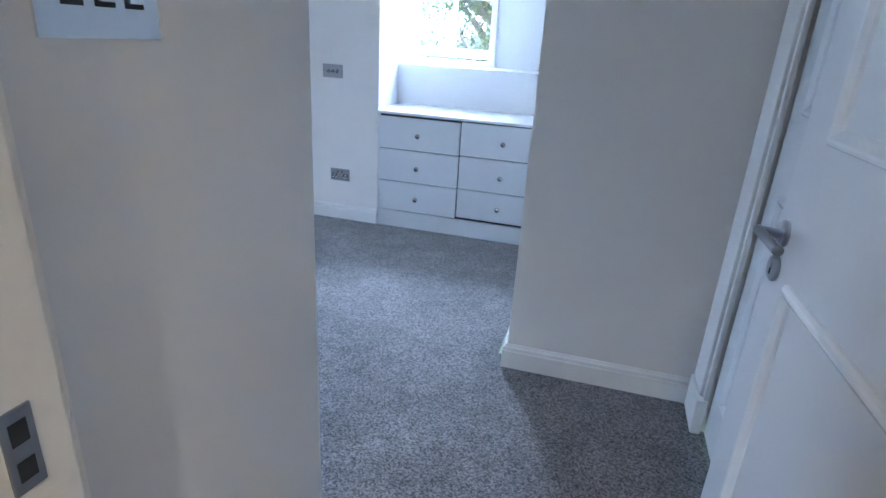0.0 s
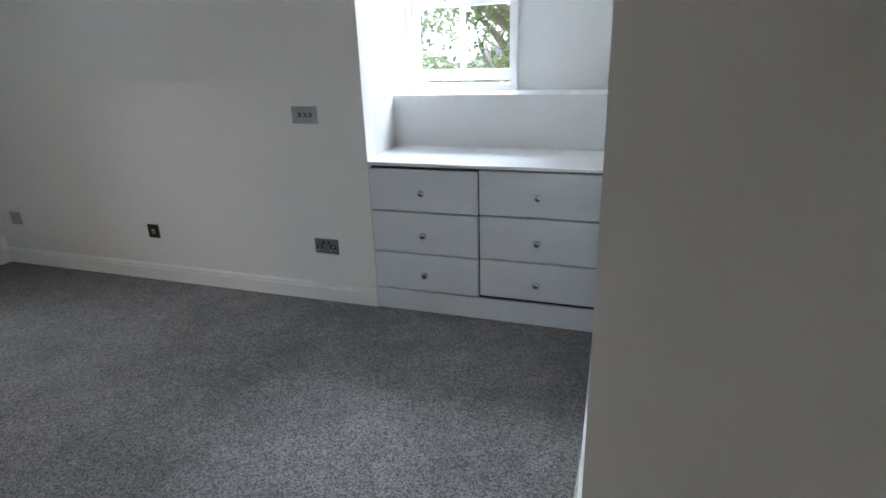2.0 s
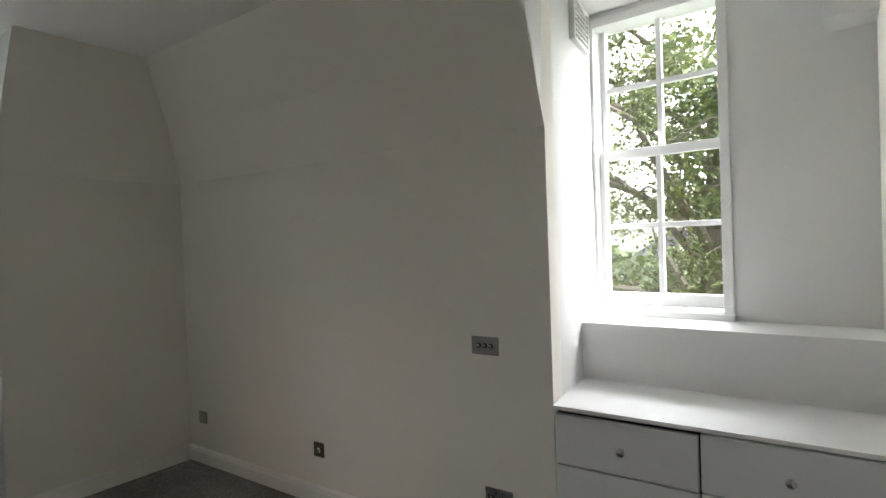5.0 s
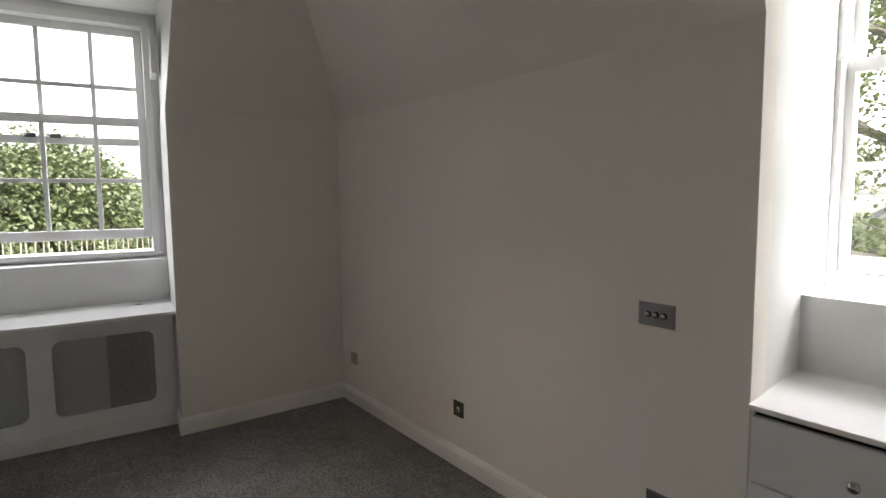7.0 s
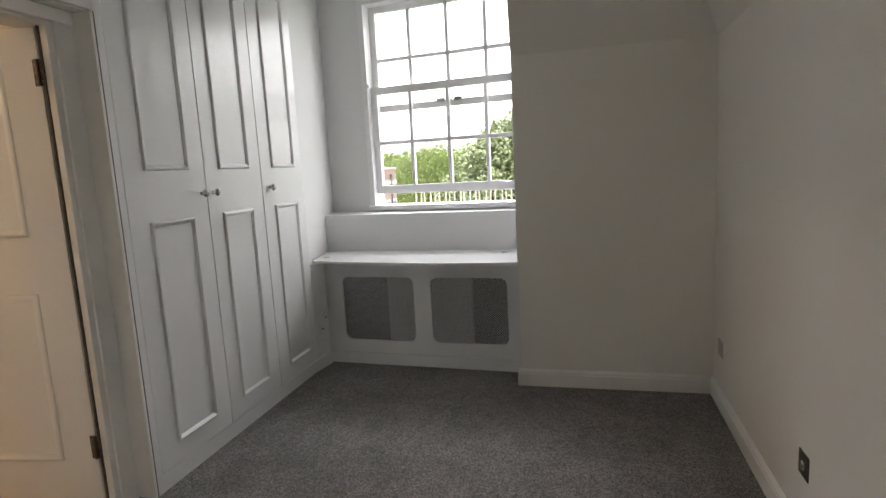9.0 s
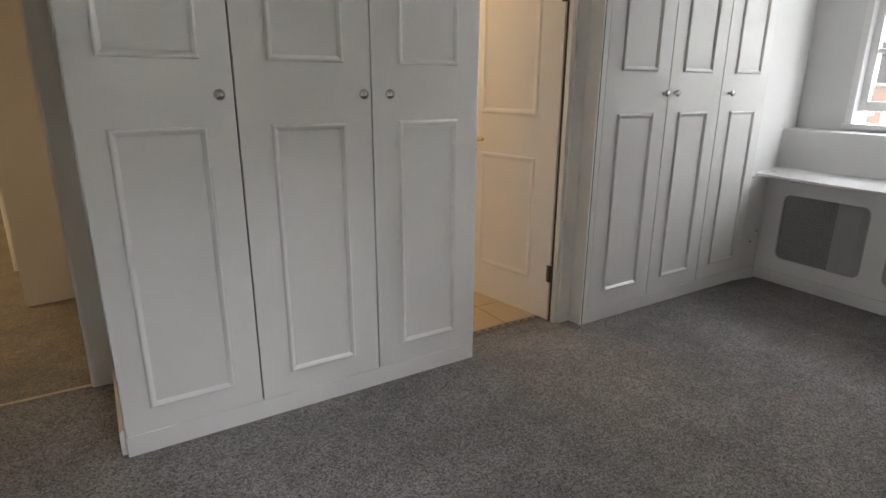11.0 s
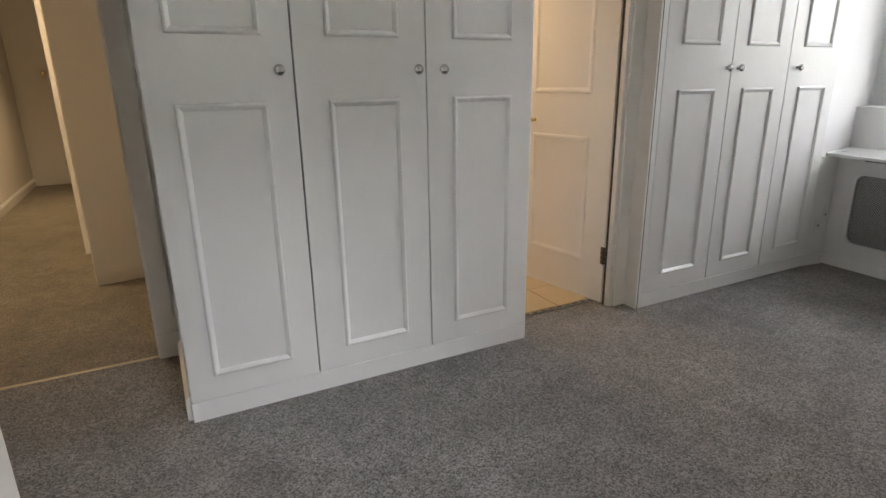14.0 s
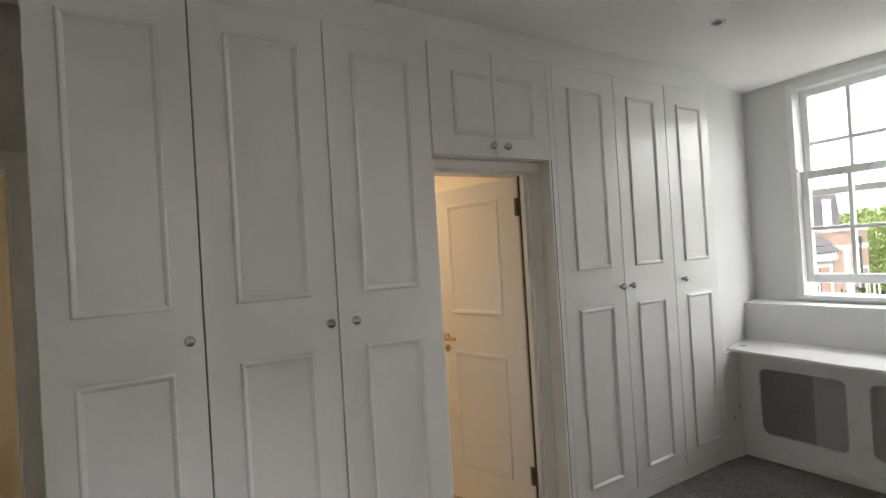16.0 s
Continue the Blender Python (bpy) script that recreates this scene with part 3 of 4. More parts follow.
wardrobe_door(oc, -2.32, -2.711, 2.075, 2.621, [(-2.322, -2.60, 2.18, 2.50)], (-2.385, 2.13), (1, 0, 1, 1))
# filler panel between wardrobe and radiator cover
fp = thing("filler_panel", "narrow white panel with a socket between wardrobe and radiator cover", "panel", pose(0, 0, 0))
part("panel", prism(B(), [(-4.29, 1.052), (-4.29, 1.03), (-4.46, 1.05), (-4.46, 1.075)], 0, 0.76), GLOSS, fp)
part("plinth", prism(B(), [(-4.27, 1.060), (-4.29, 1.053), (-4.452, 1.076), (-4.45, 1.086)], 0, 0.085), GLOSS, fp)

# ---------- bathroom doorway ----------
bm = B()
box(bm, -2.66, -2.585, 0.922, 0.955, 0, 2.04)
box(bm, -2.643, -2.626, 0.79, 0.9215, 0, 2.04)
box(bm, -1.965, -1.935, 0.79, 0.955, 0, 2.04)
box(bm, -2.585, -1.965, 0.922, 0.955, 2.005, 2.04)
box(bm, -2.625, -1.965, 0.79, 0.9215, 2.012, 2.04)
dfb = structure("door_frame_bath", bevel(bm, 0.003), TRIM, "white painted bathroom door frame", "door frame")
# no real part: a strip coloured like the dark hinge gap
part("hinge_gap_shade", box(B(), -2.592, -2.581, 0.911, 0.9212, 0.004, 2.004), GAP_BROWN, dfb, "dark brown strip painted as shade in the hinge gap")
bm = B()
box(bm, -2.7115, -2.697, 0.80, 1.0565, 0, 2.071)
box(bm, -1.945, -1.926, 0.956, 1.03, 0, 2.02)
box(bm, -2.696, -1.9265, 0.956, 0.972, 2.02, 2.071)
bevel(bm, 0.002)
prism(bm, [(-2.696, 0.956), (-2.612, 0.956), (-2.613, 0.964), (-2.6145, 0.966), (-2.696, 0.966)], 0, 2.0195)
tb_ = structure("trim_bath", bm, TRIM, "white painted door surround in the wardrobe passage", "trim")
# strip in place of an open joint, its shadow given as colour
part("joint", box(B(), -2.7135, -2.7100, 1.0560, 1.0582, 0.0, 2.071), GAP_BROWN, tb_, "thin brown strip painted as the shadow joint beside the wardrobe")


def panel_door(name, label, m, w, h, panels, mat, thick=0.04, bead=0.014):
    """Local x from the hinge (0) to the latch edge (w), z up, faces at y = 0 and y = -thick."""
    d = thing(name, label, "door", m, kind="structure")
    leaf = part("leaf", bevel(box(B(), 0, w, -thick, 0, 0.008, h), 0.002), mat, d)
    for x0, x1, z0, z1 in panels:
        part("panel_moulding", moulding(B(), x0, x1, z0, z1, 0.0, 1, 0.034, bead), mat, leaf)
        part("panel_moulding", moulding(B(), x0, x1, z0, z1, -thick, -1, 0.034, bead), mat, leaf)
    return d


def hinge(parent, x, y, z, h=0.10):
    bm = B()
    box(bm, x - 0.022, x + 0.022, y - 0.003, y + 0.002, z - h / 2, z + h / 2)
    o = part("hinge", bevel(bm, 0.0015), BRONZE, parent, "worn steel butt hinge")
    part("knuckle", lathe(B(), [(0.006, z - h / 2), (0.007, z - h / 2 + 0.004), (0.007, z + h / 2 - 0.004), (0.006, z + h / 2)], Matrix.Translation((x, y + 0.006, 0)), 12), BRONZE, o, smooth=True)
    for dz in (-0.32, 0.0, 0.32):
        for dx in (-0.013, 0.013):
            part("screw", lathe(B(), [(0.0042, 0.0), (0.0038, 0.0015), (0.001, 0.0017)], pose(x + dx, y + 0.0018, z + dz * h, -90, 0, 0), 10), CHROME, o)
    return o


BD = pose(-2.578, 0.905, 0, 0, 0, -81.2)
bd = panel_door("door_bathroom", "white two-panel bathroom door standing open, lit warm from inside", BD, 0.72, 2.0,
                [(0.155, 0.60, 0.235, 0.965), (0.155, 0.60, 1.20, 1.90)], TRIM, bead=0.005)
for z in (0.30, 1.83):
    hinge(bd, 0.0, 0.004, z)


def lever(parent, x, z, y, out, mat, direction, label, cover=0.026):
    """A lever handle on the face y; direction: -1 or 1 along x."""
    m = pose(x, y, z, -90 * out, 0, 0)
    h = part("handle", lathe(B(), [(cover, 0), (cover, 0.007), (cover * 0.85, 0.010), (0.010, 0.011), (0.0095, 0.052), (0.002, 0.053)], m, 24), mat, parent, label, True)
    bm = B()
    lathe(bm, [(0.0096, 0), (0.0100, 0.004), (0.0100, 0.126), (0.0096, 0.13)], pose(x - direction * 0.010, y + out * 0.046, z, 0, 90 * direction, 0), 20)
    part("lever", bm, mat, h, smooth=True)
    m2 = pose(x, y, z - 0.072, -90 * out, 0, 0)
    e = part("escutcheon", lathe(B(), [(cover, 0), (cover, 0.006), (cover * 0.86, 0.009), (0.002, 0.0092)], m2, 24), mat, parent, label.replace("lever handle", "lock escutcheon"), True)
    part("keyhole", bevel(box(B(), x - 0.0035, x + 0.0035, min(y, y + out * 0.0105), max(y, y + out * 0.0105), z - 0.086, z - 0.060), 0.002), BLACK, e)
    part("cylinder", lathe(B(), [(0.0085, 0), (0.0085, 0.0108), (0.002, 0.011)], pose(x, y, z - 0.064, -90 * out, 0, 0), 16), STEEL, e, smooth=True)


lever(bd, 0.66, 1.045, 0.0, 1, BRASS, -1, "brass lever handle", 0.024)

structure("floor_bathroom", box(B(), -2.95, -1.55, -1.3, 0.83, -0.1, 0.002), GROUT, "grouted bathroom floor", "floor")
strip = thing("threshold_strip", "metal carpet strip in the bathroom doorway", "threshold strip", pose(0, 0, 0))
part("strip", bevel(box(B(), -2.60, -1.94, 0.818, 0.842, 0.001, 0.007), 0.002), STEEL, strip)
for i in range(11):
    x = -2.58 + i * 0.058
    part("slot", box(B(), x, x + 0.034, 0.825, 0.835, 0.006, 0.0078), BLACK, strip)

# ---------- entrance ----------
bm = B()
for x0, x1 in ((-0.252, -0.236), (0.616, 0.632)):
    box(bm, x0, x1, 0.235, 0.377, 0, 2.058)
box(bm, -0.236, 0.616, 0.235, 0.377, 2.042, 2.058)
structure("door_frame_entrance", bevel(bm, 0.002), TRIM, "white painted entrance door lining", "door frame")
bm = B()
box(bm, -0.330, -0.244, 0.372, 0.390, 0.13, 2.125)
box(bm, -0.340, -0.240, 0.372, 0.394, 0, 0.13)
box(bm, 0.624, 0.699, 0.372, 0.390, 0, 2.125)
box(bm, -0.330, 0.699, 0.372, 0.391, 2.05, 2.13)
structure("trim_entrance", bevel(bm, 0.005), TRIM, "white moulded architrave with plinth block round the doorway", "trim")
st = thing("strike_plate", "steel strike plate with a dark latch hole in the door lining", "strike plate", pose(0, 0, 0))
part("plate", bevel(box(B(), -0.2362, -0.2335, 0.315, 0.345, 0.895, 0.98), 0.001), STEEL, st)
part("latch_hole", box(B(), -0.2345, -0.2328, 0.322, 0.338, 0.945, 0.968), BLACK, st, "dark latch hole")
part("bolt_hole", box(B(), -0.2345, -0.2328, 0.322, 0.338, 0.907, 0.928), BLACK, st, "dark bolt hole")
th = thing("threshold_bar", "polished brass carpet bar in the bedroom doorway", "threshold bar", pose(0, 0, 0))
part("bar", bevel(box(B(), -0.24, 0.62, 0.352, 0.370, 0.0, 0.005), 0.002), PALE_BRASS, th)

ED = pose(0.612, 0.392, 0, 0, 0, 92.6)
ed = panel_door("door_1", "white two-panel bedroom door standing wide open against the lobby wall", ED, 0.89, 2.03,
                [(0.13, 0.755, 0.20, 0.907), (0.13, 0.755, 1.16, 1.93)], GLOSS)
lever(ed, 0.84, 0.977, 0.0, 1, STEEL, -1, "brushed steel lever handle", 0.027)
# closed closet door in the lobby wall
bm = B()
box(bm, 0.674, 0.701, 1.955, 2.110, 0.14, 2.10)
box(bm, 0.684, 0.701, 1.93, 1.955, 0.14, 2.10)
box(bm, 0.664, 0.701, 1.925, 2.110, 0.0, 0.14)
box(bm, 0.676, 0.701, 1.00, 1.10, 0, 2.10)
box(bm, 0.676, 0.701, 1.00, 2.11, 2.02, 2.11)
structure("trim_closet", bevel(bm, 0.006), TRIM, "white moulded architrave with plinth block round the closet door", "trim")
panel_door("door_2", "white two-panel closet door, closed", pose(0.715, 1.11, 0, 0, 0, 90), 0.83, 2.015, [(0.13, 0.70, 0.20, 0.93), (0.13, 0.70, 1.15, 1.92)], GLOSS)

# ---------- hall beyond the entrance ----------
structure("floor_hall", prism(B(), [(-0.6, 0.362), (2.0, 0.362), (2.0, -8.0), (-0.6, -8.0)], -0.12, -0.001), HALL_CARPET, "taupe carpet in the hall", "floor")
HALL = "cream painted hall wall under warm light"
structure("wall_hall_west", prism(B(), [(0.099, -0.97), (0.86, -7.7), (-0.6, -7.7), (-0.6, -1.08)], 0, CEIL), WALL, HALL, "wall")
structure("wall_hall_east", prism(B(), [(1.16, 0.24), (1.35, 0.24), (1.30, -6.2), (1.13, -6.2)], 0, CEIL), WALL, HALL, "wall")
structure("wall_hall_end", box(B(), 0.5, 1.129, -6.2, -6.0, 0, CEIL), WALL, HALL, "wall")
structure("wall_hall_side", box(B(), -0.6, -0.45, -1.05, 0.24, 0, CEIL), WALL, HALL, "wall")
structure("wall_hall_north", box(B(), 0.701, 1.45, 0.241, 0.37, 0, CEIL), WALL, HALL, "wall")
structure("wall_hall_corner", box(B(), -0.6, -0.401, 0.241, 0.37, 0, CEIL), WALL, HALL, "wall")
structure("ceiling_hall", box(B(), -0.6, 1.6, -7.75, 0.24, CEIL, CEIL + 0.1), CEILING_PAINT, "white hall ceiling", "ceiling")
skirting("baseboard_hall", [(1.16, 0.235), (1.1306, -6.0), (0.67, -6.0)][::-1], label="white skirting board along the hall wall")
hd = panel_door("door_hall", "pale cupboard door at the end of the hall", pose(0.70, -5.977, 0, 0, 0, 0), 0.38, 2.1, [], WALL, 0.02)
hk = pose(0.064, 0.0, 1.455, -90, 0, 0)
part("knob", lathe(B(), [(0.012, 0), (0.01, 0.02), (0.03, 0.03), (0.032, 0.05), (0.015, 0.06)], hk, 16), BRASS, hd, "small brass knob", True)

# door surrounds along the hall's west wall
hall_way = Vector((0.761, -6.73, 0)).normalized()
for d in (0.92, 2.55, 3.55, 4.7):
    p = Vector((0.099, -0.97, 0)) + hall_way * d
    architrave = structure("trim_hall", bevel(box(B(), 0, 0.09, 0.001, 0.032, 0, 2.1), 0.004), TRIM, "painted door architrave in the hall", "trim")
    architrave.matrix_basis = pose(p.x, p.y, 0, 0, 0, math.degrees(math.atan2(hall_way.y, hall_way.x)))

# ---------- drawers in the north niche ----------
dr = thing("drawer_unit", "white built-in six-drawer chest in the window niche", "drawer unit", pose(0, YN, 0))
XL, XM, XR = -1.288, -0.705, -0.121
bm = B()
box(bm, XL, XL + 0.012, 0.0, 0.47, 0, 0.787)
box(bm, XR - 0.012, XR, 0.0, 0.47, 0, 0.787)
box(bm, XL + 0.012, XR - 0.012, 0.40, 0.47, 0, 0.787)
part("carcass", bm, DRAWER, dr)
# black sheet giving the gaps between drawer fronts their shade
part("lining", box(B(), XL + 0.012, XR - 0.012, 0.010, 0.016, 0.12, 0.785), DARK, dr, "black sheet painted as the shade behind the drawer fronts")
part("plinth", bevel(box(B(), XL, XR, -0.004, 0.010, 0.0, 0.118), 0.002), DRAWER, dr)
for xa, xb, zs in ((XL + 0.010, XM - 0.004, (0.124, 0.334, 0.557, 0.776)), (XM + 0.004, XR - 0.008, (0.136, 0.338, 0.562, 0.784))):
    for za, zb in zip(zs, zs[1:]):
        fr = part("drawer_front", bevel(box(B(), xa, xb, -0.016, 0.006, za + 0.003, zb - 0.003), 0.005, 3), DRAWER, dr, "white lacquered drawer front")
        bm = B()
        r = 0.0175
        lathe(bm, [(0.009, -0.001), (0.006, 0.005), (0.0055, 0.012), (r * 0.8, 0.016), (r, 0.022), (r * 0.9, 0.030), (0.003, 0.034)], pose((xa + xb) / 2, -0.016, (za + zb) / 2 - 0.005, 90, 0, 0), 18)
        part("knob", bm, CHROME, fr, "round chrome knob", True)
tagged(structure("worktop_north", bevel(prism(B(), [(-1.288, 3.612), (-0.119, 3.612), (-0.119, 4.10), (-1.352, 4.13)], 0.789, 0.807), 0.003), GLOSS, "white painted top over the drawers", "worktop"), kind="structure")

# ---------- radiator cover and sill of the west bay ----------
RC = pose(-4.484, 1.06, 0, 0, 0, 86.9)
rc = thing("radiator_cover", "white painted radiator cover with two perforated metal grilles", "radiator cover", RC)
bm = B()
L = 1.47
g1, g2, gz = (0.14, 0.69), (0.815, 1.353), (0.18, 0.642)


def rounded(bm, x0, x1, z0, z1, hx0, hx1, hz0, hz1, r, y0, y1, seg=6):
    """A board with a hole that has rounded corners."""
    inner = []
    for cx, cz, a0 in ((hx1 - r, hz1 - r, 0), (hx0 + r, hz1 - r, 90), (hx0 + r, hz0 + r, 180), (hx1 - r, hz0 + r, 270)):
        inner += [(cx + r * math.cos(radians(a0 + 90 * i / seg)), cz + r * math.sin(radians(a0 + 90 * i / seg))) for i in range(seg + 1)]
    corners = [(x1, z1), (x0, z1), (x0, z0), (x1, z0)]
    vs = {}
    for y in (y0, y1):
        vs[y] = ([bm.verts.new((a, y, b)) for a, b in inner], [bm.verts.new((a, y, b)) for a, b in corners])
        iv, ov = vs[y]
        k = seg + 1
        for c in range(4):
            for i in range(seg):
                bm.faces.new((ov[c], iv[c * k + i], iv[c * k + i + 1]))
            n = (c + 1) % 4
            bm.faces.new((ov[c], iv[c * k + seg], iv[(n * k) % len(iv)], ov[n]))
    a, b = vs[y0][0], vs[y1][0]
    for i in range(len(a)):
        j = (i + 1) % len(a)
        bm.faces.new((a[i], a[j], b[j], b[i]))
    a, b = vs[y0][1], vs[y1][1]
    for i in range(4):
        j = (i + 1) % 4
        bm.faces.new((a[i], a[j], b[j], b[i]))
    return bm


XMID = 0.752
rounded(bm, 0.0, XMID, 0.0, 0.733, *g1, *gz, 0.05, 0.0, 0.018)
part("front_board", bm, GLOSS, rc)
bm = B()
rounded(bm, XMID, L, 0.0, 0.733, *g2, *gz, 0.05, 0.0, 0.018)
for x0, x1 in ((0.0, 0.16), (0.66, 0.83), (1.37, L)):
    part("post", box(B(), x0, x1, 0.0, 0.018, 0.732, 0.757), GLOSS, rc)
part("front_board", bm, GLOSS, rc)
part("skirting", bevel(box(B(), 0.0, L, -0.014, -0.0005, 0.0, 0.085), 0.004), GLOSS, rc)
for a, b in (g1, g2):
    part("grille", box(B(), a - 0.01, b + 0.01, 0.019, 0.0205, gz[0] - 0.01, gz[1] + 0.01), GRILLE, rc, "perforated metal grille sheet")
# added board; its dark colour stands for the recess's shade
part("shade_board", box(B(), 0.02, L - 0.02, 0.16, 0.17, 0.0, 0.74), RECESS_SHADE, rc, "added dark grey board painting the shade behind the radiator")
rad = thing("radiator", "pale grey panel radiator behind the perforated grilles", "radiator", RC @ pose(0.475, 0.045, 0.12))
bm = B()
box(bm, 0, 0.62, 0.0, 0.05, 0, 0.52)
for i in range(16):
    box(bm, 0.02 + i * 0.037, 0.038 + i * 0.037, -0.006, 0.0005, 0.03, 0.49)
part("panel", bm, RADIATOR, rad)
for x in (0.08, 0.54):
    part("bracket", box(B(), x - 0.015, x + 0.015, 0.01, 0.04, -0.12, 0.0), RADIATOR, rad)
# bowed sill board
bm = B()
front = []
for i in range(17):
    u = i / 16
    p = Vector((-4.40, 1.02)).lerp(Vector((-4.255, 2.515)), u)
    front.append((p.x + 0.055 * math.sin(math.pi * u), p.y))
prism(bm, front + [(-4.80, 2.59), (-4.845, 0.91)], 0.757, 0.778)
sillb = structure("window_board", bevel(bm, 0.004), GLOSS, "white painted window board with a bowed front edge over the radiator cover", "window board")
for x, y in ((-4.537, 1.065), (-4.652, 2.369)):
    g = thing("cable_grommet", "small dark round cable grommet set in the window board", "grommet", pose(x, y, 0.778), "cable grommets")
    part("ring", lathe(B(), [(0.027, -0.002), (0.027, 0.0015), (0.021, 0.002), (0.020, 0.0008)], None, 24), STEEL, g)
    part("plug", lathe(B(), [(0.0205, -0.001), (0.0205, 0.0012), (0.002, 0.0013)], None, 24), BLACK, g, "dark hole")

# ---------- plates, switches and sockets ----------


def plate(name, label, category, m, w, h, mat=STEEL):
    """Local x right, z up, face towards -y."""
    p = thing(name, label, category, m)
    part("plate", bevel(box(B(), -w / 2, w / 2, -0.004, 0, -h / 2, h / 2), 0.0012), mat, p)
    return p


def screw(p, x, z, y=-0.004):
    part("screw", lathe(B(), [(0.003, 0), (0.0028, 0.0012), (0.001, 0.0014)], pose(x, y, z, 90, 0, 0), 12), CHROME, p)


dim = plate("dimmer_switch", "brushed steel three-gang dimmer switch plate on the wall", "light switch", pose(-1.626, YN, 1.034), 0.146, 0.086)
for x in (-0.032, 0.0, 0.032):
    part("dimmer_knob", lathe(B(), [(0.0095, 0), (0.0095, 0.013), (0.008, 0.016), (0.001, 0.0165)], pose(x, -0.004, 0.0, 90, 0, 0), 18), CHROME, dim, "chrome dimmer knob", True)
    part("collar", lathe(B(), [(0.012, 0), (0.012, 0.0016), (0.0096, 0.0018)], pose(x, -0.004, 0, 90, 0, 0), 18), BLACK, dim)
screw(dim, -0.06, 0), screw(dim, 0.06, 0)
sk = plate("double_socket", "brushed steel double power socket low on the wall", "power socket", pose(-1.578, YN, 0.326), 0.146, 0.086)
for s in (-1, 1):
    part("rocker", bevel(box(B(), s * 0.016 - 0.006, s * 0.016 + 0.006, -0.008, -0.003, 0.012, 0.032), 0.001), CHROME, sk)
    ins = part("insert", bevel(box(B(), s * 0.042 - 0.018, s * 0.042 + 0.018, -0.0052, -0.003, -0.030, 0.008), 0.001), BRONZE, sk, "dark socket insert")
    for dx, dz, w, h in ((0, -0.003, 0.008, 0.014), (-0.0095, -0.021, 0.013, 0.008), (0.0095, -0.021, 0.013, 0.008)):
        part("pin_hole", box(B(), s * 0.042 + dx - w / 2, s * 0.042 + dx + w / 2, -0.0060, -0.005, dz - h / 2, dz + h / 2), PLASTIC, ins, "white shuttered pin hole")
screw(sk, -0.066, 0.03), screw(sk, 0.066, 0.03)
ph = plate("telephone_socket", "dark steel outlet plate with a small white jack", "wall outlet", pose(-2.801, YN, 0.324), 0.086, 0.086, BRONZE)
part("jack", bevel(box(B(), -0.011, 0.011, -0.007, -0.003, -0.016, 0.012), 0.001), PLASTIC, ph, "white jack")
part("jack_hole", box(B(), -0.006, 0.006, -0.0076, -0.006, -0.012, 0.0), BLACK, ph)
bp_ = plate("blank_plate", "blank brushed steel outlet plate near the corner", "wall outlet", pose(-4.015, YN, 0.328), 0.098, 0.086, NICKEL)
screw(bp_, -0.03, 0), screw(bp_, 0.03, 0)
fs = plate("power_socket", "small pale grey socket plate on the narrow panel beside the wardrobe", "power socket", pose(-4.372, 1.064, 0.285, 0, 0, 172), 0.062, 0.086, RADIATOR)
part("insert", bevel(box(B(), -0.006, 0.006, -0.007, -0.003, -0.008, 0.004), 0.001), BLACK, fs, "dark outlet hole")
aerial = plate("aerial_plate", "narrow pale grey outlet plate above the small socket", "wall outlet", pose(-4.425, 1.0705, 0.375, 0, 0, 172), 0.04, 0.07, RADIATOR)
part("outlet", lathe(B(), [(0.006, 0), (0.006, 0.003), (0.003, 0.0032)], pose(0, -0.0035, -0.018, 90, 0, 0), 14), BLACK, aerial, "dark outlet hole")
lsw = plate("light_switch", "polished chrome three-gang switch plate on the wardrobe side by the door", "light switch", pose(-0.345, 0.587, 1.32, 0, 0, 90), 0.165, 0.094, MIRROR)
for x in (-0.038, 0.004, 0.045):
    part("rocker_surround", bevel(box(B(), x - 0.0135, x + 0.0135, -0.0052, -0.003, -0.014, 0.026), 0.001), BLACK, lsw)
    part("rocker", bevel(box(B(), x - 0.011, x + 0.011, -0.010, -0.003, -0.009, 0.023), 0.003), MIRROR, lsw, "chrome rocker")
# ceiling downlight
cd = thing("downlight", "recessed chrome ceiling downlight, switched off", "ceiling light", pose(-3.45, 1.64, CEIL))
part("ring", lathe(B(), [(0.045, 0.002), (0.045, -0.003), (0.040, -0.006), (0.030, -0.005), (0.029, 0.001)], None, 28), CHROME, cd, smooth=True)
part("bulb", lathe(B(), [(0.026, -0.003), (0.018, -0.004), (0.002, -0.0035)], None, 20), BLACK, cd, "dark unlit bulb")

# ---------- outdoors ----------
GZ = -6.5
structure("ground", box(B(), -3000, 3000, -3000, 3000, GZ - 1, GZ), GRASS, "rough grass and ground far below the windows", "ground")


def tube(verts, faces, pts, radii, seg=7):
    base = len(verts)
    for i, (p, r) in enumerate(zip(pts, radii)):
        d = (pts[min(i + 1, len(pts) - 1)] - pts[max(i - 1, 0)]).normalized()
        a = d.orthogonal().normalized()
        b = d.cross(a)
        for k in range(seg):
            t = 2 * math.pi * k / seg
            verts.append(p + r * (math.cos(t) * a + math.sin(t) * b))
    for i in range(len(pts) - 1):
        for k in range(seg):
            j = (k + 1) % seg
            o = base + i * seg
            faces.append((o + k, o + j, o + seg + j, o + seg + k))


def flat_mesh(name, verts, faces, mat, parent):
    me = bpy.data.meshes.new(name)
    me.from_pydata([tuple(v) for v in verts], [], faces)
    me.materials.append(mat)
    o = new(name, me)
    o.parent = parent
    return o


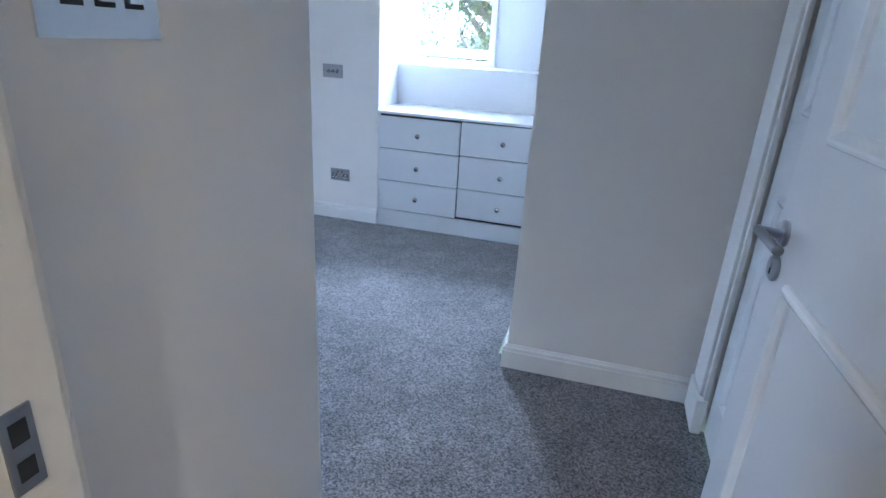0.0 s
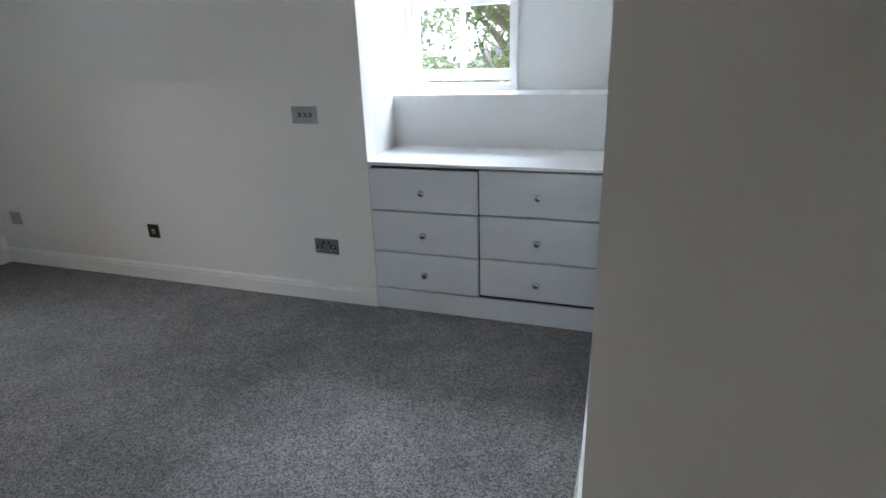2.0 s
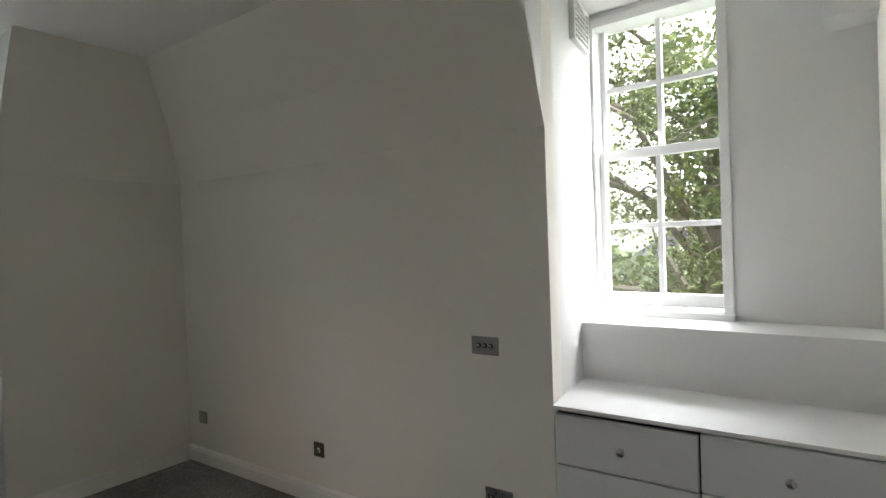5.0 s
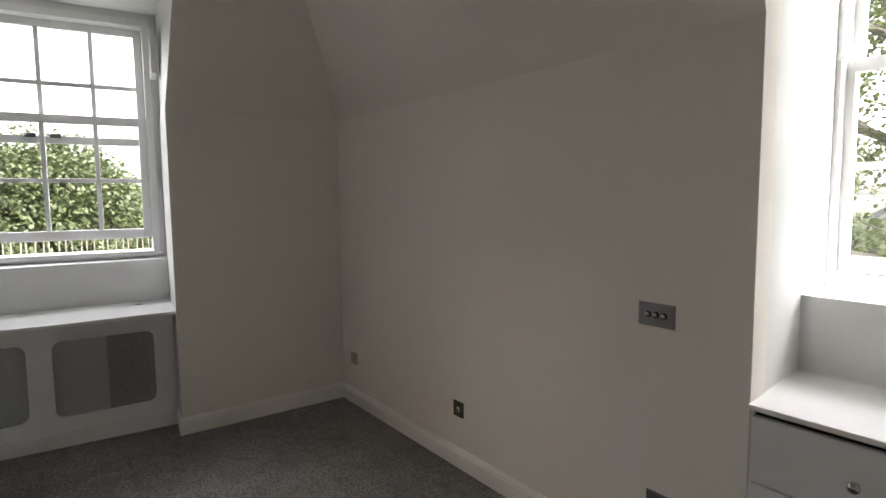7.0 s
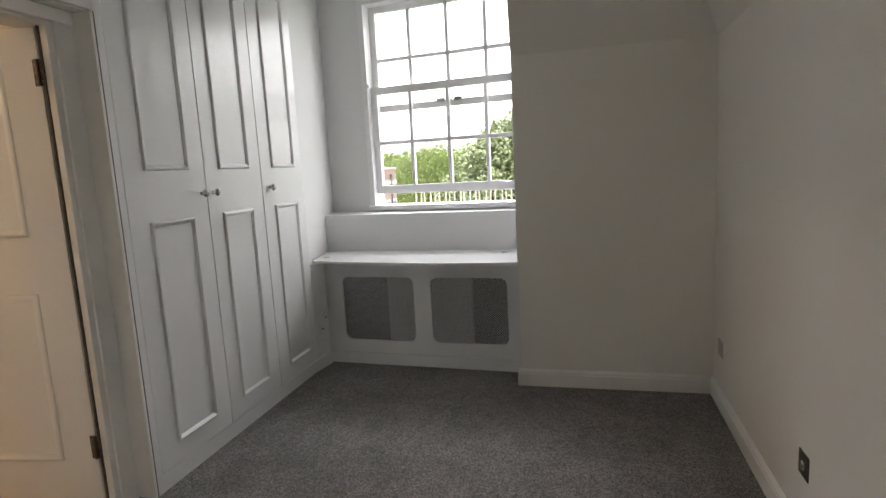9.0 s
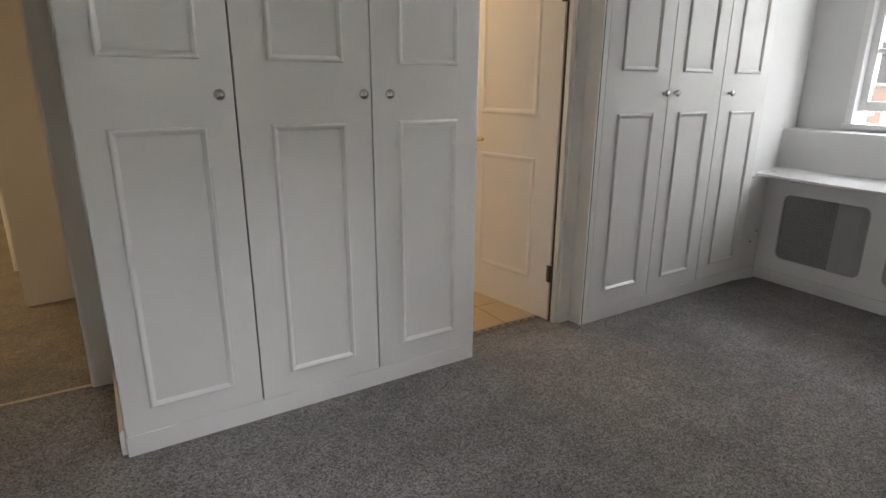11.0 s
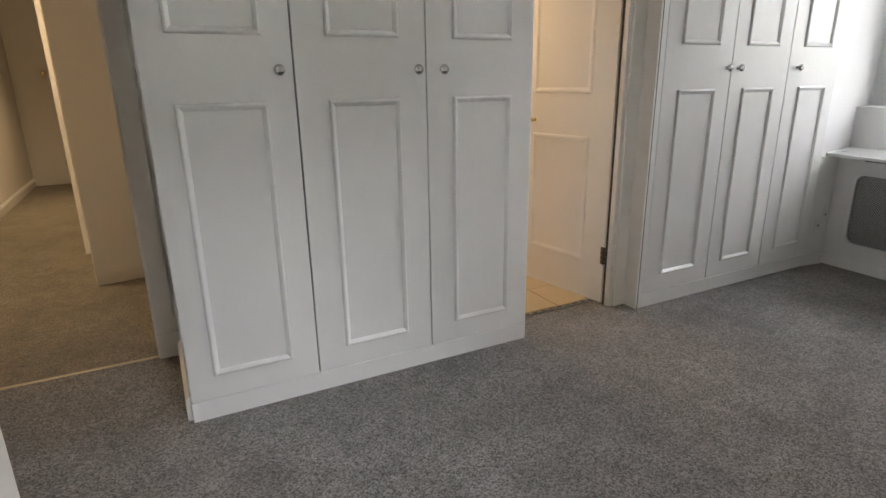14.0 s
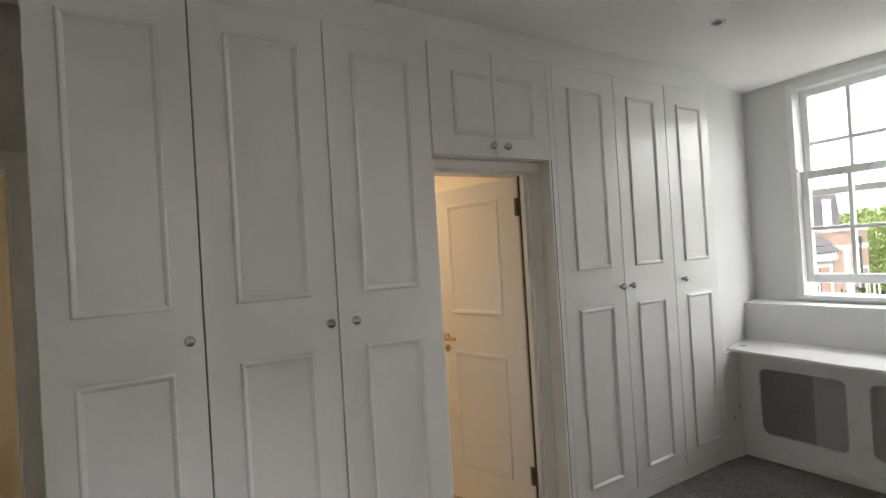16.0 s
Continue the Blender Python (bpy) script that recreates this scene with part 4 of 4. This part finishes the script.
def tree(x, y, height, spread, limbs, leaves, size, seed, leafmat, label, low=0.35, droop=0.0):
    rnd = random.Random(seed)
    t = thing("tree", label, "tree", pose(x, y, GZ), "trees outside")
    tv, tf = [], []
    top = height * 0.78
    lean = Vector((rnd.uniform(-0.4, 0.4), rnd.uniform(-0.4, 0.4), 0))
    axis = [Vector((0, 0, 0)) + lean * (i / 8) ** 1.5 + Vector((0, 0, top * i / 8)) for i in range(9)]
    tube(tv, tf, axis, [0.03 * height * (1 - 0.85 * i / 8) ** 1.1 + 0.02 for i in range(9)], 10)
    flat_mesh("trunk", tv, tf, BARK, t)
    tips = []
    for n in range(limbs):
        lv, lf = [], []
        u = low + (0.97 - low) * (n + 0.5) / limbs
        k = min(int(u * 8), 7)
        start = axis[k].lerp(axis[k + 1], u * 8 - k)
        ang = n * 2.399 + rnd.uniform(-0.5, 0.5)
        reach = spread * (0.55 + 0.45 * math.sin(math.pi * min(1, (u - low) / (1 - low) * 0.8 + 0.25))) * rnd.uniform(0.75, 1.1)
        rise = height * rnd.uniform(0.08, 0.24) * (1.1 - droop)
        pts = []
        for i in range(7):
            s = i / 6
            pts.append(start + Vector((math.cos(ang) * reach * s, math.sin(ang) * reach * s, rise * s ** 0.8)) + Vector((rnd.uniform(-1, 1), rnd.uniform(-1, 1), rnd.uniform(-1, 1))) * 0.06 * reach * s)
        tube(lv, lf, pts, [max(0.012, 0.0120 * height * (1 - u * 0.6) * (1 - 0.9 * i / 6)) for i in range(7)], 6)
        for b in range(7):
            i = rnd.randint(1, 6)
            p = pts[i]
            d = Vector((rnd.uniform(-1, 1), rnd.uniform(-1, 1), rnd.uniform(-0.5, 0.8))).normalized() * reach * rnd.uniform(0.2, 0.42)
            tw = [p, p + d * 0.5 + Vector((0, 0, 0.05 * reach)), p + d]
            tube(lv, lf, tw, [0.030, 0.020, 0.008], 4)
            tips += [p + d * q for q in (0.35, 0.7, 1.0)]
        tips += pts[3:]
        flat_mesh("limb", lv, lf, BARK, t)
    cv, cf = [], []
    for n in range(leaves):
        c = tips[rnd.randrange(len(tips))]
        r = size * rnd.uniform(1.2, 3.4)
        p = c + Vector((rnd.gauss(0, 1), rnd.gauss(0, 1), rnd.gauss(-0.15, 0.8))) * r * 0.8
        d = Vector((rnd.uniform(-1, 1), rnd.uniform(-1, 1), rnd.uniform(-1.0, 0.4))).normalized()
        s = d.cross(Vector((rnd.uniform(-1, 1), rnd.uniform(-1, 1), 1))).normalized()
        up = s.cross(d) * 0.18
        ln, wd = size * rnd.uniform(0.7, 1.3), size * rnd.uniform(0.28, 0.45)
        b = len(cv)
        cv += [p, p + d * ln * 0.5 + s * wd + up * ln, p + d * ln, p + d * ln * 0.5 - s * wd + up * ln]
        cf += [(b, b + 1, b + 2), (b, b + 2, b + 3)]
    flat_mesh("crown", cv, cf, leafmat, t)
    return t


tree(-2.0, 12.0, 14.0, 4.8, 30, 42000, 0.10, 11, LEAF, "leafy ash tree with open branches outside the north window", 0.36)


def round_tree(x, y, height, across, lobes, leaves, size, seed, leafmat, label):
    """A tree whose dense dome is made of many overlapping leafy lobes round a trunk with limbs."""
    rnd = random.Random(seed)
    t = thing("tree", label, "tree", pose(x, y, GZ), "trees outside")
    tv, tf = [], []
    axis = [Vector((0.1 * math.sin(i), 0.1 * math.cos(i * 1.3), height * 0.72 * i / 8)) for i in range(9)]
    tube(tv, tf, axis, [0.26 * (1 - 0.085 * i) for i in range(9)], 10)
    flat_mesh("trunk", tv, tf, BARK, t)
    mid, tall = height * 0.66, height * 0.34
    cv, cf = [], []
    for k in range(lobes):
        u, a = 1 - 1.7 * (k + 0.5) / lobes, k * 2.39996
        w = math.sqrt(max(0.0, 1 - u * u)) * rnd.uniform(0.68, 0.92)
        c = Vector((across * w * math.cos(a), across * w * math.sin(a), mid + tall * u * rnd.uniform(0.70, 0.90)))
        r0 = across * rnd.uniform(0.20, 0.36)
        if k % 4 == 0:
            lv, lf = [], []
            st = axis[4 + k % 3]
            tube(lv, lf, [st, st.lerp(c, 0.5) + Vector((0, 0, -0.2)), c], [0.09, 0.05, 0.02], 6)
            flat_mesh("limb", lv, lf, BARK, t)
        for n in range(leaves):
            d = Vector((rnd.gauss(0, 1), rnd.gauss(0, 1), rnd.gauss(0.15, 1))).normalized()
            p = c + Vector((d.x, d.y, d.z * 0.8)) * r0 * rnd.uniform(0.55, 1.08)
            fall = (d * 0.6 + Vector((rnd.uniform(-1, 1), rnd.uniform(-1, 1), rnd.uniform(-1.4, 0.2)))).normalized()
            side = fall.cross(Vector((rnd.uniform(-1, 1), rnd.uniform(-1, 1), 1))).normalized()
            ln, wd = size * rnd.uniform(0.7, 1.3), size * rnd.uniform(0.28, 0.45)
            b = len(cv)
            cv += [p, p + fall * ln * 0.5 + side * wd, p + fall * ln, p + fall * ln * 0.5 - side * wd]
            cf.append((b, b + 1, b + 2, b + 3))
    flat_mesh("crown", cv, cf, leafmat, t)
    return t


round_tree(-16.2, 1.9, 9.5, 2.75, 64, 1500, 0.105, 5, LEAF2, "dense round green tree outside the west window")


def woods(name, x0, x1, y0, y1, n, leaves, hmin, hmax, size, seed, label, leafmat=WOODS):
    """A far belt of tree crowns, each a cloud of leaf clumps with an uneven outline."""
    rnd = random.Random(seed)
    v, f = [], []
    for k in range(n):
        cx, cy = rnd.uniform(x0, x1), rnd.uniform(y0, y1)
        h = rnd.uniform(hmin, hmax)
        rr = h * rnd.uniform(0.32, 0.5)
        for j in range(leaves):
            d = Vector((rnd.gauss(0, 1), rnd.gauss(0, 1), rnd.gauss(0, 1))).normalized() * rr * rnd.uniform(0.6, 1.0)
            p = Vector((cx, cy, GZ + h - rr)) + Vector((d.x, d.y, d.z * 1.1))
            a = Vector((rnd.uniform(-1, 1), rnd.uniform(-1, 1), rnd.uniform(-1, 1))).normalized() * size
            b2 = a.orthogonal().normalized() * size * 0.8
            b = len(v)
            v += [p - a, p + b2, p + a, p - b2]
            f += [(b, b + 1, b + 2, b + 3)]
    me = bpy.data.meshes.new(name)
    me.from_pydata([tuple(q) for q in v], [], f)
    me.materials.append(leafmat)
    return tagged(new(name, me), label, "woods", kind="stuff")


woods("far_woods", -100, -68, -70, 40, 110, 900, 8.0, 10.6, 0.42, 3, "belt of pale green trees across the park")
woods("garden_trees", -34, -26, -0.5, 8, 8, 1200, 7.2, 8.6, 0.20, 4, "bushy light green garden trees beyond the railing")
woods("park_trees", -64, -54, -14, 3, 22, 4200, 8.8, 10.6, 0.13, 9, "light green park trees behind the brick building")
woods("shrubs", -25, -14, -5, 8, 22, 700, 4.2, 6.3, 0.16, 14, "dark green shrubs below the round tree", LEAF_DARK)
woods("north_trees", -16, 8, 24, 34, 16, 900, 5.4, 7.6, 0.25, 6, "green trees further off behind the ash tree", LEAF2)

# railing on the parapet outside the west window
rl = thing("railing", "low white-painted metal railing on the parapet outside", "railing", W2 @ pose(0.0, 1.1, 0))
part("parapet", box(B(), -0.4, 3.4, -0.2, 0.3, GZ, 0.80), RENDERED, rl, "cream rendered parapet")
part("top_rail", bevel(box(B(), -0.1, 3.4, 0.0, 0.03, 1.165, 1.18), 0.004), RAILING, rl)
for i in range(66):
    lean = 0.012 * math.sin(i * 2.3)
    x = -0.1 + i * 0.052
    part("picket", hull(B(), [(x, 0.008, 0.79), (x + 0.010, 0.008, 0.79), (x + 0.010, 0.018, 0.79), (x, 0.018, 0.79)],
                        [(x + lean, 0.008, 1.17), (x + lean + 0.010, 0.008, 1.17), (x + lean + 0.010, 0.018, 1.17), (x + lean, 0.018, 1.17)]), RAILING, rl)


# neighbouring buildings


def facade_window(parent, x, y, w, z0, z1):
    """A sash window of width w in a wall that faces +y at y."""
    win = part("window", box(B(), x, x + w, y - 0.05, y + 0.07, z0, z1), HOUSE_WHITE, parent, "white sash window")
    xm, zm = x + w / 2, (z0 + z1) / 2
    for a, b in ((x + 0.1, xm - 0.04), (xm + 0.04, x + w - 0.1)):
        for c, d in ((z0 + 0.1, zm - 0.03), (zm + 0.03, z1 - 0.1)):
            part("pane", box(B(), a, b, y + 0.02, y + 0.085, c, d), SLATE, win)
    return win


def slate_courses(bm, lo, hi, n):
    """Overlapping courses of slates from the eaves loop to the ridge loop."""
    a, b = [Vector(p) for p in lo], [Vector(p) for p in hi]
    for k in range(n):
        p = [u.lerp(v, k / n) for u, v in zip(a, b)]
        q = [u.lerp(v, (k + 1) / n) - Vector((0, 0, 0.055)) for u, v in zip(a, b)]
        hull(bm, [u + Vector((0, 0, 0.055)) for u in p], [u + Vector((0, 0, 0.055)) for u in q])
    return bm


h1 = thing("house", "low white and brick house with a hipped grey slate roof", "house", pose(-27.4, -13.5, GZ))
part("wall", box(B(), -4.7, 4.7, -4.2, 4.2, 0, 6.62), RENDERED, h1, "cream rendered wall")
part("cornice", box(B(), -4.85, 4.85, -4.35, 4.35, 6.62, 6.97), HOUSE_WHITE, h1, "white cornice")
part("roof", slate_courses(B(), [(-5.0, -4.5, 6.97), (5.0, -4.5, 6.97), (5.0, 4.5, 6.97), (-5.0, 4.5, 6.97)], [(-2.6, -0.2, 12.4), (1.6, -0.2, 12.4), (1.6, 0.2, 12.4), (-2.6, 0.2, 12.4)], 16), SLATE, h1, "hipped slate roof")
for x in (-4.2, -1.6, 1.0):
    part("brick_pier", box(B(), x, x + 1.0, 4.15, 4.26, 0.2, 6.3), BRICK, h1, "orange brick pier")
    facade_window(h1, x + 1.2, 4.2, 1.0, 4.7, 6.3)
h2 = thing("brick_building", "flat-topped orange brick building with a stone parapet", "building", pose(-35.1, -12.6, GZ))
part("wall", box(B(), -2.2, 2.2, -3, 3, 0, 7.98), BRICK, h2, "orange brick wall")
part("parapet", box(B(), -2.26, 2.26, -3.06, 3.06, 7.98, 8.12), RENDERED, h2)
part("band", box(B(), -2.24, 2.24, -3.04, 3.04, 7.0, 7.25), RENDERED, h2)
part("pilaster", box(B(), 0.3, 1.0, 2.95, 3.06, 0, 6.98), RENDERED, h2, "white rendered pilaster")
for x in (-1.9, -0.6):
    facade_window(h2, x, 3.0, 0.7, 4.4, 6.0)
part("drainpipe", box(B(), -1.16, -1.06, 3.0, 3.1, 0, 7.5), BLACK, h2, "dark drainpipe")
part("hopper", box(B(), -1.24, -0.98, 3.0, 3.16, 7.35, 7.65), BLACK, h2, "dark rainwater hopper")
h3 = thing("mansard_house", "brick house with a steep grey mansard and white dormers", "house", pose(-65.8, -21.75, GZ, 0, 0, 22))
part("wall", box(B(), -8, 0, -12, 0, 0, 7.4), BRICK, h3, "orange brick wall")
part("roof", hull(B(), [(-8.1, -12.1, 7.4), (0.1, -12.1, 7.4), (0.1, 0.1, 7.4), (-8.1, 0.1, 7.4)], [(-7.6, -11.6, 12.0), (-0.5, -11.6, 12.0), (-0.5, -0.3, 12.0), (-7.6, -0.3, 12.0)]), SLATE, h3, "steep slate mansard")
part("roof_band", box(B(), -7.66, -0.44, -11.66, -0.24, 12.0, 12.18), SLATE, h3)
for y in (-1.5, -3.1, -4.7, -6.3, -7.9):
    dmr = part("dormer", box(B(), -0.7, 0.08, y, y + 0.74, 7.9, 11.1), HOUSE_WHITE, h3, "white dormer window")
    part("cap", box(B(), -0.7, 0.16, y - 0.08, y + 0.82, 11.1, 11.22), HOUSE_WHITE, dmr)
    for a in (0.10, 0.42):
        for c in (0.3, 1.8):
            part("pane", box(B(), 0.05, 0.10, y + a, y + a + 0.22, 7.9 + c, 7.9 + c + 1.1), TOWER, dmr)
h4 = thing("white_house", "pale rendered house far behind the ash tree", "house", pose(-3.0, 44, GZ))
part("wall", box(B(), -9, 9, -4, 4, 0, 6.4), RENDERED, h4)
part("roof", hull(B(), [(-9.3, -4.3, 6.4), (9.3, -4.3, 6.4), (9.3, 4.3, 6.4), (-9.3, 4.3, 6.4)], [(-7, -0.2, 8.2), (7, -0.2, 8.2), (7, 0.2, 8.2), (-7, 0.2, 8.2)]), SLATE, h4)
for i in range(6):
    for z in (1.0, 3.9):
        part("window", box(B(), -8 + i * 2.8, -6.9 + i * 2.8, -4.06, -3.9, z, z + 1.5), SLATE, h4)
for x, y, w, hh in ((-400, -134.2, 4.2, 43.0), (-402, -129.4, 4.4, 44.5), (-401, -124.6, 4.2, 42.4)):
    tb = thing("tower_block", "pale concrete tower block on the far skyline", "tower block", pose(x, y, GZ), "tower blocks on the skyline")
    part("wall", box(B(), -w / 2, w / 2, -w / 2, w / 2, 0, hh), TOWER, tb)
    part("roof", box(B(), -w / 3, w / 3, -w / 3, w / 3, hh, hh + 2), TOWER, tb)

# ---------- bathroom floor tiles, last ----------
fb = bpy.data.objects["floor_bathroom"]
me = None
for i in range(5):
    for j in range(7):
        x, y = -2.93 + i * 0.30, -1.28 + j * 0.30
        if x + 0.295 > -1.6:
            continue
        if me is None:
            bm = bevel(box(B(), 0, 0.295, 0, 0.295, 0.0, 0.008), 0.002, 1)
            me = bpy.data.meshes.new("tile")
            bm.to_mesh(me)
            bm.free()
            me.materials.append(TILE)
        o = new("tile", me)
        o.parent = fb
        o.matrix_basis = pose(x, y, 0.002)
